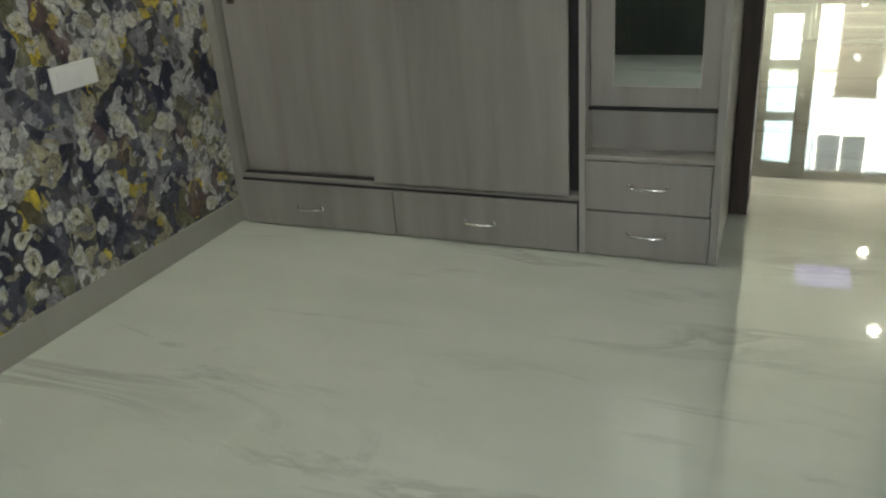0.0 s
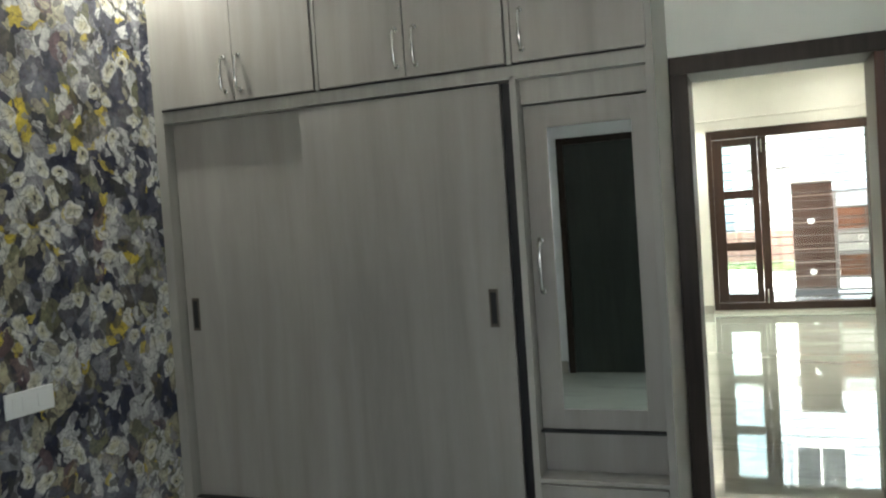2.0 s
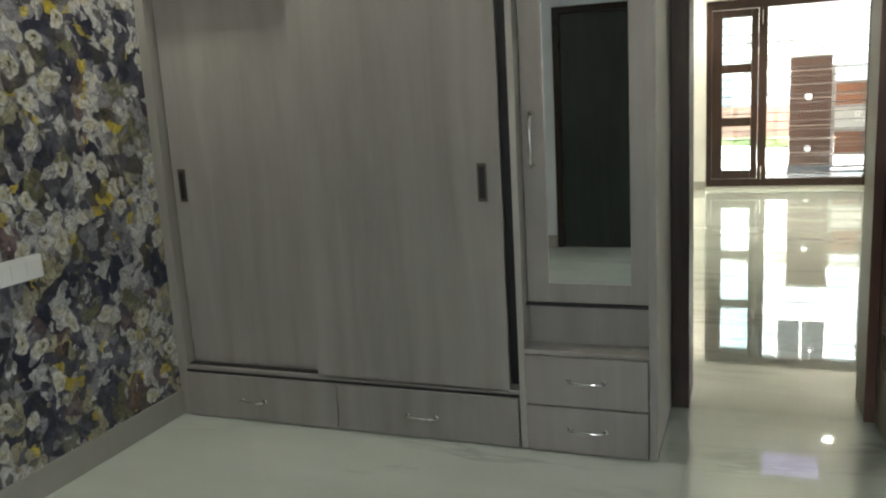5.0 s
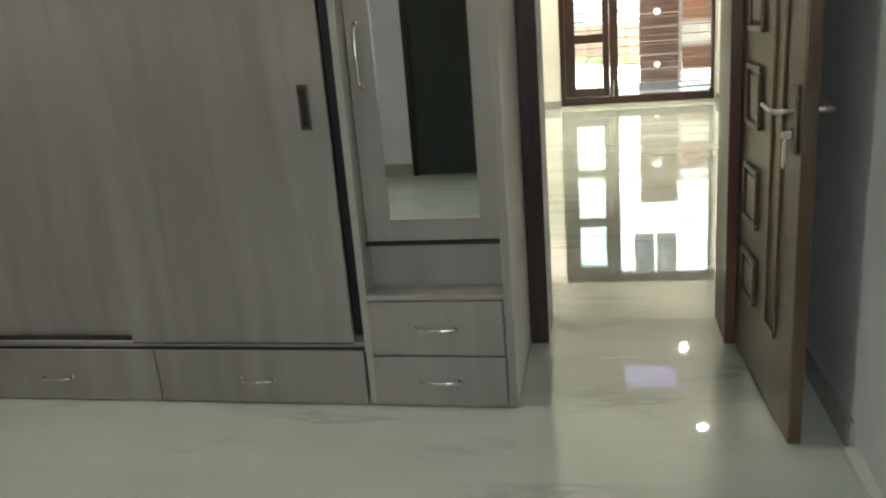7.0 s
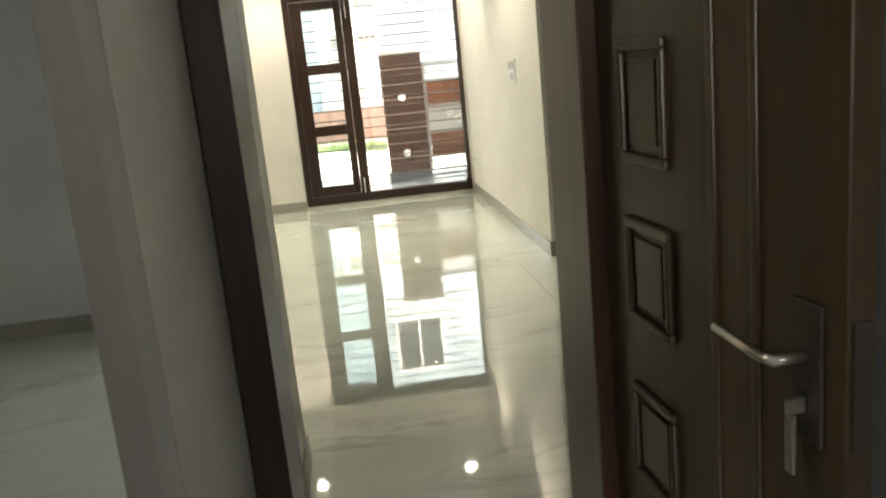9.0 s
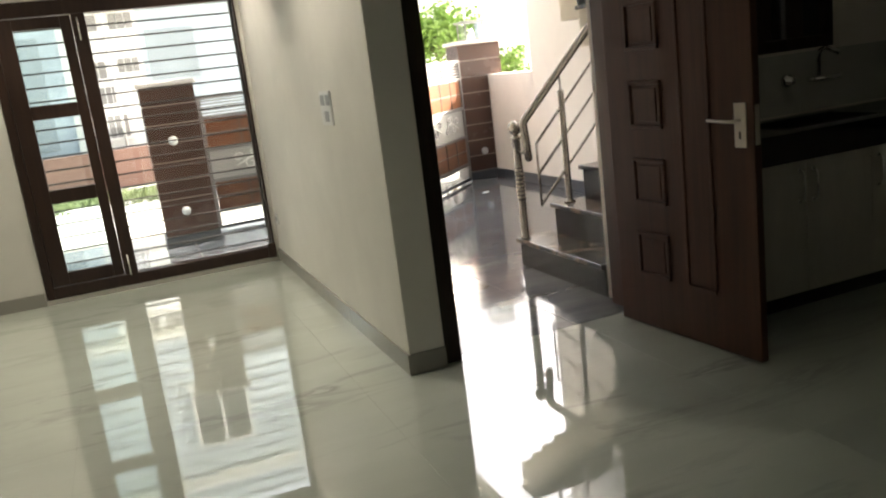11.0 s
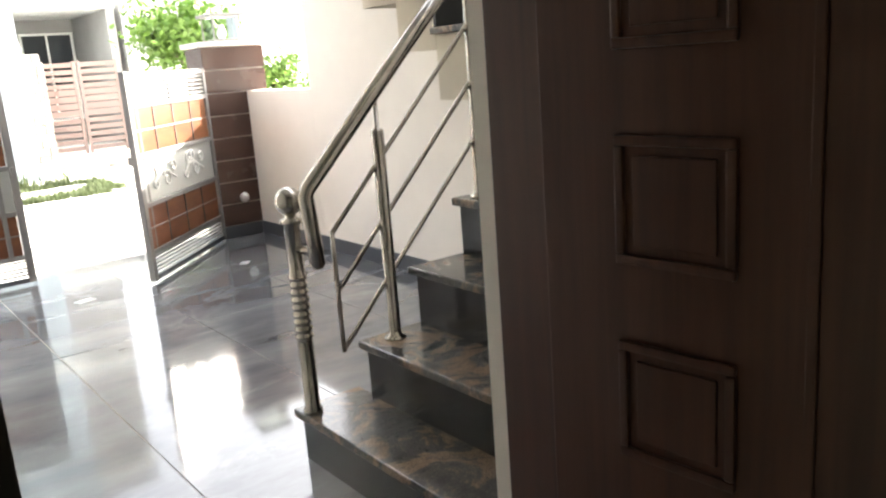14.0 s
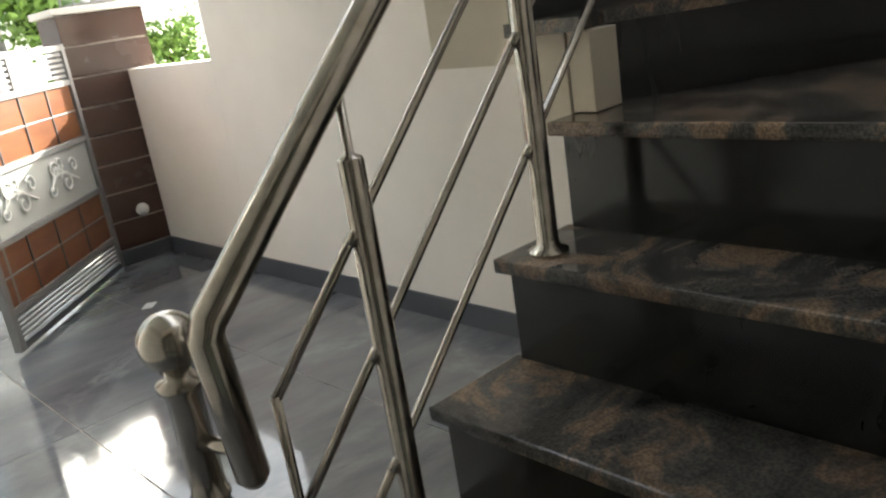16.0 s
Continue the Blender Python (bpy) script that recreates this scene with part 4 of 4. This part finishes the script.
box("base", (5.0, 12.68, 1.62), (5.26, 12.94, 1.64), "gate_steel", ln)
for sx in (5.01, 5.238):
    for sy in (12.69, 12.918):
        box("post", (sx, sy, 1.64), (sx + 0.012, sy + 0.012, 1.82), "gate_steel", ln, 0.001)
box("glass", (5.025, 12.705, 1.645), (5.235, 12.915, 1.815), "glass", ln, 0.002)
box("roof", (4.98, 12.66, 1.82), (5.28, 12.96, 1.845), "gate_steel", ln, 0.006)
tube("bulb", [(5.13, 12.81, 1.64), (5.13, 12.81, 1.68), (5.13, 12.81, 1.76)], 0.03, "white_plastic", ln, 10, [0.02, 0.04, 0.02])


def spiral(bm, cx, cz, r, turns, start, sgn, y):
    pts = []
    n = 16
    for k in range(n + 1):
        a = start + sgn * turns * 2 * math.pi * k / n
        rr = r * (1 - 0.75 * k / n)
        pts.append((cx + rr * math.cos(a), y, cz + rr * math.sin(a)))
    add_tube(bm, pts, 0.007, 6)


def gate_leaf(w, label, mirror):
    """A gate leaf in its own frame: the hinge is at x = 0, it runs to x = w, the house face is y = 0."""
    g = thing("gate_leaf", (0, 0, 0), label, "gate", "gate leaves")
    t = 0.04
    H = 1.47
    box("stile", (0, 0, 0.02), (0.045, t, H), "gate_steel", g, 0.003)
    box("stile", (w - 0.05, 0, 0.02), (w, t, H), "gate_steel", g, 0.003)
    box("stile", (w - 0.15, -0.006, 0.2), (w - 0.12, t * 0.6, 1.24), "gate_steel", g, 0.003)
    for z in (0.02, 0.2, 0.535, 0.875, 1.225, 1.43):
        box("rail", (0.045, 0.002, z), (w - 0.05, t - 0.002, z + 0.035), "gate_dark" if z < 0.1 else "gate_steel", g, 0.002)
    box("stay", (w * 0.5 - 0.015, 0.006, 1.26), (w * 0.5 + 0.015, t - 0.006, 1.43), "gate_steel", g, 0.002)
    for k in range(5):
        z = 0.075 + 0.026 * k
        box("slat", (0.045, 0.01, z), (w - 0.05, 0.028, z + 0.012), "gate_steel", g, 0.001)
    for k in range(5):
        z = 1.275 + 0.032 * k
        box("slat", (0.045, 0.01, z), (w - 0.05, 0.028, z + 0.016), "gate_steel", g, 0.001)
    n = 4
    cw = (w - 0.095) / n
    for z0, z1 in ((0.235, 0.38), (0.39, 0.533), (0.912, 1.063), (1.073, 1.223)):
        for k in range(n):
            box("panel", (0.05 + k * cw, 0.012, z0), (0.045 + (k + 1) * cw - 0.006, 0.024, z1), "gate_panel", g, 0.003)
    for k in range(1, n):
        for z0, z1 in ((0.235, 0.535), (0.91, 1.225)):
            box("glazing_bar", (0.045 + k * cw - 0.005, 0.006, z0), (0.045 + k * cw + 0.005, 0.03, z1), "gate_dark", g, 0.001)
    for z in (0.385, 1.068):
        box("glazing_bar", (0.045, 0.007, z - 0.005), (w - 0.05, 0.029, z + 0.005), "gate_steel", g, 0.001)
    box("sheet", (0.045, 0.014, 0.57), (w - 0.05, 0.022, 0.875), "gate_sheet", g, 0)
    bm = bmesh.new()
    for c in (0.3, 0.68):
        cx = w * c
        for r, dx, dz, tn, s0, sg in ((0.07, 0, -0.03, 1.2, 0.5, 1), (0.055, 0.12, 0.06, 1.1, 2.5, -1), (0.05, -0.12, 0.05, 1.1, 0.5, 1), (0.04, 0.19, -0.04, 1.0, 3.0, 1), (0.04, 0.05, 0.09, 1.0, 4.0, -1)):
            for yy in (0.008, 0.03):
                spiral(bm, cx + dx, 0.72 + dz, r, tn, s0, sg, yy)
        for a in range(5):
            for yy in (0.008, 0.03):
                add_tube(bm, [(cx - 0.15, yy, 0.68), (cx - 0.05 + 0.04 * a, yy, 0.72 + 0.02 * a), (cx + 0.08 + 0.03 * a, yy, 0.80 - 0.03 * a)], 0.006, 6)
    tagged(finish(bm, "scroll", "scroll", g), kind="stuff")
    box("latch", (w - 0.04, -0.03, 0.84), (w - 0.01, 0.0, 0.9), "gate_steel", g, 0.003)
    return g


gr = gate_leaf(1.34, "open grey steel gate leaf with wooden panels", False)
gr.matrix_world = pose(4.82, 12.62, 0, 0, 0, -134.0) @ Matrix.Diagonal((1, 1, 0.965, 1))
gl = gate_leaf(1.5, "closed grey steel gate leaf with wooden panels", True)
gl.matrix_world = pose(1.84, 12.33, 0, 0, 0, 3.5) @ Matrix.Diagonal((1, 1, 0.935, 1))

# litter on the porch floor
for lx, ly, s, a in ((3.447, 11.61, 0.06, 20), (4.59, 11.68, 0.05, 50)):
    pp = thing("paper_scrap", (lx, ly, 0), "small white scrap of paper on the floor", "paper", "paper scraps")
    bm = bmesh.new()
    bmesh.ops.create_grid(bm, x_segments=5, y_segments=5, size=s)
    for v in bm.verts:
        v.co.y *= 0.6
        v.co.z = 0.003 + 0.002 * noise.noise(v.co * 30)
    bmesh.ops.solidify(bm, geom=bm.faces[:], thickness=0.001)
    o = finish(bm, "sheet", "white_plastic", pp)
    o.matrix_world = pose(lx, ly, 0.0, 0, 0, a)

# ---- street ----
bm = bmesh.new()
add_box(bm, (-300, -200, -0.5), (300, 400, -0.06))
structure(finish(bm, "ground", "concrete"), "pale sunlit concrete and earth ground", "ground")
structure(box("driveway", (-6, 13.02, -0.2), (12, 17.0, -0.03), "concrete", None, 0.01), "pale concrete street strip outside the gate", "road")
structure(box("kerb_step", (1.81, 12.7, -0.2), (4.93, 13.02, -0.005), "concrete", None, 0.01), "concrete ramp under the gate", "ramp")


def grass_patch(x0, x1, y0, y1, n, h):
    bm = bmesh.new()
    for _ in range(n):
        x, y = random.uniform(x0, x1), random.uniform(y0, y1)
        if noise.noise(Vector((x * 0.9, y * 0.9, 3))) < -0.12:
            continue
        a, l = random.uniform(0, 6.28), random.uniform(0.4, 1.0) * h
        dx, dy, w = math.cos(a) * l * 0.5, math.sin(a) * l * 0.5, 0.012
        v = [bm.verts.new((x - w * math.sin(a), y + w * math.cos(a), -0.06)), bm.verts.new((x + w * math.sin(a), y - w * math.cos(a), -0.06)), bm.verts.new((x + dx, y + dy, -0.06 + l))]
        bm.faces.new(v)
    return tagged(finish(bm, "grass", "grass"), "patch of short green grass by the street", "grass", kind="stuff")


grass_patch(3.2, 5.6, 17.4, 19.2, 7000, 0.1)
grass_patch(4.2, 5.2, 19.0, 20.2, 700, 0.3)
grass_patch(-4.0, 1.6, 16.2, 18.4, 9000, 0.14)


def house(name, x0, x1, y0, y1, floors, fh, wall, label, wins, band=None):
    """A house with storeys: wins are (u, width, z, height) on its street face."""
    h = thing(name, ((x0 + x1) / 2, y0, 0), label, "house", kind="structure")
    top = floors * fh
    box("wall", (x0, y0, -0.1), (x1, y1, top), wall, h, 0.01)
    box("parapet", (x0 - 0.08, y0 - 0.08, top), (x1 + 0.08, y0 + 0.1, top + 0.6), wall, h, 0.01)
    for k in range(1, floors + 1):
        box("ledge", (x0 - 0.15, y0 - 0.25, k * fh - 0.12), (x1 + 0.15, y0, k * fh), "white_wall", h, 0.01)
    if band:
        box("band", (x0 - 0.1, y0 - 0.27, band), (x1 + 0.1, y0 - 0.25, band + 0.14), "red", h, 0.003)
    for u, w, z, hh in wins:
        wn2 = box("window", (x0 + u, y0 - 0.03, z), (x0 + u + w, y0 + 0.0, z + hh), "dark_glass", h, 0)
        fr = boxes("frame", [((x0 + u - 0.06, y0 - 0.06, z - 0.06), (x0 + u, y0, z + hh + 0.06)), ((x0 + u + w, y0 - 0.06, z - 0.06), (x0 + u + w + 0.06, y0, z + hh + 0.06)),
            ((x0 + u, y0 - 0.06, z - 0.06), (x0 + u + w, y0, z)), ((x0 + u, y0 - 0.06, z + hh), (x0 + u + w, y0, z + hh + 0.06)), ((x0 + u + w / 2 - 0.025, y0 - 0.05, z), (x0 + u + w / 2 + 0.025, y0, z + hh))], "white_wall", h, 0.002)
        box("sill", (x0 + u - 0.12, y0 - 0.15, z - 0.12), (x0 + u + w + 0.12, y0, z - 0.06), "white_wall", h, 0.005)
    return h


# pale blue house side and the grey house with its open porch beside it
hb = house("house", -3.0, 5.05, 20.2, 30.0, 2, 3.2, "blue_wall", "pale blue rendered house wall across the street", [(1.0, 1.3, 4.2, 1.3), (4.5, 1.0, 4.4, 1.2)])
# whitewashed bay with windows, a drain pipe and grey-blue patches
box("bay", (0.42, 20.16, -0.1), (1.80, 20.2, 3.07), "white_wall", hb, 0.004)
for xa, xb, za, zb in ((0.60, 1.13, 2.72, 3.0), (1.32, 1.74, 2.72, 3.0), (0.72, 1.14, 1.88, 2.18), (1.34, 1.72, 1.95, 2.2), (0.66, 0.86, 1.2, 1.62), (0.94, 1.26, 1.42, 1.72), (0.98, 1.34, 0.8, 1.2)):
    # these slats are the windows; grey paint copies their overexposed look
    boxes("shutter", [((xa + (xb - xa) * k / 3 + 0.008, 20.13, za), (xa + (xb - xa) * (k + 1) / 3 - 0.008, 20.158, zb)) for k in range(3)], "grey_wall", hb, 0.003)
    box("sill", (xa - 0.05, 20.09, za - 0.05), (xb + 0.05, 20.16, za - 0.004), "white_wall", hb, 0.004)
tube("drain_pipe", [(1.23, 20.08, 0.62), (1.23, 20.08, 3.05)], 0.028, "white_wall", hb, 10)
# thin slabs that make darker grey-blue patches on the wall
box("panel", (1.9, 20.175, 1.75), (2.78, 20.2, 2.66), "slate_panel", hb, 0.004)
box("panel", (-1.9, 20.175, 0.7), (0.1, 20.2, 2.7), "slate_panel", hb, 0.004)
hg = house("house", 5.2, 8.6, 30.0, 38.0, 3, 3.3, "grey_wall", "grey house with dark windows behind a gate", [(0.5, 0.9, 1.2, 1.2), (1.9, 1.2, 0.6, 2.1)], None)
box("canopy", (5.2, 26.8, 3.1), (8.6, 30.0, 3.35), "white_wall", hg, 0.01)
# added unseen wall that keeps the low sun out of the porch recess
box("side_wall", (8.4, 26.9, -0.06), (8.598, 29.99, 3.098), "grey_wall", hg, 0.01)
box("column", (5.25, 26.9, 0), (5.75, 27.4, 3.1), "white_wall", hg, 0.01)
house("house", 8.8, 22.0, 27.0, 36.0, 1, 4.1, "white_wall", "low white house with a red band", [(4.9, 0.28, 2.0, 1.6), (8, 1.4, 1.0, 1.4)], 3.97)
house("house", -16.0, -3.6, 21.5, 30.0, 3, 3.1, "white_wall", "white three storey house with balconies", [(1.5, 1.4, 1.0, 1.4), (5.0, 1.4, 1.0, 1.4), (8.8, 1.6, 0.2, 2.1), (1.5, 1.4, 4.1, 1.4), (5.0, 1.4, 4.1, 1.4), (8.8, 1.6, 3.6, 2.0), (1.5, 1.4, 7.2, 1.4), (8.8, 1.4, 7.2, 1.4)])

# stone pillar and far gate
sp = thing("stone_pillar", (5.75, 23.6, 0), "pillar of rough pale stones beside a gate", "pillar", kind="structure")
box("core", (5.42, 23.42, -0.06), (6.02, 23.98, 1.95), "grey_wall", sp, 0.01)
rnd = random.Random(4)
z = -0.05
while z < 1.9:
    hh = rnd.uniform(0.1, 0.17)
    x = 5.38
    while x < 6.0:
        ww = rnd.uniform(0.14, 0.3)
        box("stone", (x, 23.40 - rnd.uniform(0, 0.06), z), (min(x + ww, 6.06) - 0.015, 23.6, z + hh - 0.015), "stone", sp, 0.012)
        x += ww
    y = 23.42
    while y < 23.95:
        ww = rnd.uniform(0.15, 0.3)
        box("stone", (5.36 - rnd.uniform(0, 0.05), y, z), (5.5, min(y + ww, 24.0) - 0.015, z + hh - 0.015), "stone", sp, 0.012)
        y += ww
    z += hh
box("finial", (5.6, 23.6, 1.95), (5.75, 23.75, 2.25), "white_wall", sp, 0.02)
fg = thing("far_gate", (6.7, 24.0, 0), "rust brown slatted gate across the street", "gate")
for a, b in ((6.06, 6.78), (6.82, 7.6)):
    box("stile", (a, 24.0, -0.03), (a + 0.06, 24.05, 1.85), "rust", fg, 0.004)
    box("stile", (b - 0.06, 24.0, -0.03), (b, 24.05, 1.85), "rust", fg, 0.004)
    for k in range(13):
        zz = 0.05 + 0.14 * k
        box("slat", (a + 0.06, 24.01, zz), (b - 0.06, 24.04, zz + (0.12 if 4 < k < 9 else 0.09)), "rust", fg, 0.003)
structure(box("wall_far", (7.62, 23.9, -0.06), (14.3, 24.1, 1.5), "white_wall", None, 0.01), "low white boundary wall across the street", "wall")
structure(box("wall_far_brick", (-10.0, 19.3, -0.06), (2.6, 19.5, 0.62), "brick", None, 0.01), "low red brick garden wall across the street", "wall")
rub = thing("rubble_heap", (6.2, 21.6, -0.06), "heap of pale rubble by the stone pillar", "rubble", kind="stuff")
bm = bmesh.new()
for k in range(60):
    r = random.uniform(0.04, 0.16)
    c = Vector((random.gauss(6.3, 0.5), random.gauss(21.6, 0.4), r * 0.3 - 0.06))
    q = bmesh.ops.create_icosphere(bm, subdivisions=1, radius=r, matrix=Matrix.Translation(c))
    for v in q["verts"]:
        v.co += Vector((noise.noise(v.co * 9), noise.noise(v.co * 8 + Vector((5, 0, 0))), noise.noise(v.co * 7) * 0.6)) * r * 0.7
finish(bm, "stones", "stone", rub)


def tree(at, trunk_h, crown_r, crown_z, n, leaf, label, category="tree"):
    t = thing("tree" if category == "tree" else "shrub", at, label, category, "street plants")
    at = Vector(at)
    top = at + Vector((0.05, 0.0, trunk_h))
    rb = 0.06 if category == "tree" else 0.025
    tube("trunk", [at, at + Vector((0.03, 0.02, trunk_h * 0.5)), top], rb, "bark", t, 8, [rb, rb * 0.8, rb * 0.6])
    bm = bmesh.new()
    tips = []
    for k in range(11):
        a = k * 2.4
        d = Vector((math.cos(a), math.sin(a), random.uniform(0.1, 1.1))).normalized()
        tip = top + Vector((0, 0, crown_z * 0.2)) + Vector((d.x * crown_r, d.y * crown_r, d.z * crown_z)) * random.uniform(0.55, 0.95)
        add_tube(bm, [top - Vector((0, 0, 0.05)), (top + tip) / 2 + Vector((0, 0, 0.05)), tip], 0.01, 5, [rb * 0.5, rb * 0.3, 0.006])
        tips += [tip, (top + tip) / 2]
    finish(bm, "limbs", "bark", t, smooth=True)
    bm = bmesh.new()
    for k in range(n):
        c = random.choice(tips) + Vector([random.gauss(0, crown_r * 0.22) for _ in range(3)])
        s = random.uniform(0.6, 1.2) * leaf
        q = Euler([random.uniform(0, 6.3) for _ in range(3)]).to_matrix()
        v = [bm.verts.new(c + q @ Vector(p) * s) for p in ((0, -0.5, 0), (0.28, -0.1, 0.05), (0, 0.55, 0), (-0.28, -0.1, 0.05))]
        bm.faces.new(v)
    finish(bm, "leaves", "leaf", t)
    return t


tree((6.45, 17.2, -0.06), 1.6, 0.62, 0.9, 4200, 0.11, "leafy green street tree behind the gate pillar")
tree((6.42, 14.6, -0.06), 1.28, 0.30, 0.3, 1100, 0.07, "small trimmed green shrub behind the low wall", "shrub")
tree((6.62, 14.3, -0.06), 1.0, 0.42, 0.28, 1200, 0.07, "small trimmed green shrub behind the low wall", "shrub")
tree((5.55, 15.3, -0.06), 0.9, 0.28, 0.3, 700, 0.07, "small trimmed green shrub behind the low wall", "shrub")

# ---- floors, piece by piece ----


def slab_floor(name, areas, base_z, mat, groutmat, label, cw, cl, ox, oy, gap=0.002):
    f = thing(name, (areas[0][0], areas[0][2], 0), label, "floor", kind="structure")
    cache = {}
    items = []
    for x0, x1, y0, y1 in areas:
        items.append(((x0, y0, base_z - 0.1), (x1, y1, base_z - 0.004)))
        i0, i1 = math.floor((x0 - ox) / cw), math.ceil((x1 - ox) / cw)
        for i in range(i0, i1):
            j0, j1 = math.floor((y0 - oy) / cl), math.ceil((y1 - oy) / cl)
            for j in range(j0, j1):
                a, b = max(x0, ox + i * cw), min(x1, ox + (i + 1) * cw)
                c, d = max(y0, oy + j * cl), min(y1, oy + (j + 1) * cl)
                if b - a < 0.01 or d - c < 0.01:
                    continue
                key = (round(b - a, 3), round(d - c, 3))
                if key not in cache:
                    bm = bmesh.new()
                    add_box(bm, (gap / 2, gap / 2, -0.012), (b - a - gap / 2, d - c - gap / 2, 0.0), 0.0003)
                    ob = finish(bm, "slab", mat, f, (a, c, base_z))
                    cache[key] = ob.data
                else:
                    ob = new("slab", cache[key])
                    ob.location = (a, c, base_z)
                    ob.parent, ob.matrix_parent_inverse = f, f.matrix_world.inverted()
    b = boxes("bed", items, groutmat, f)
    return f


slab_floor("floor", [(LX - 0.2, RX + 0.2, BY - 0.2, DY0), (HX, 1.322, DY0, DY1), (LLX - 0.2, KX + 0.2, DY1, FY0 + 0.06), (LLX - 0.2, WX + 0.1, FY0 + 0.06, WY + 0.1)], 0.0, "marble", "marble", "polished white marble floor slabs with grey veins", 1.22, 2.44, 0.625, 0.9, 0.0006)
slab_floor("porch_floor", [(2.276, CWX, FY0 + 0.06, WY + 0.2), (-6.0, CWX, WY + 0.2, 12.70)], 0.0, "granite", "grout", "polished dark grey granite porch floor", 0.745, 6.5, 3.04, 6.4, 0.005)
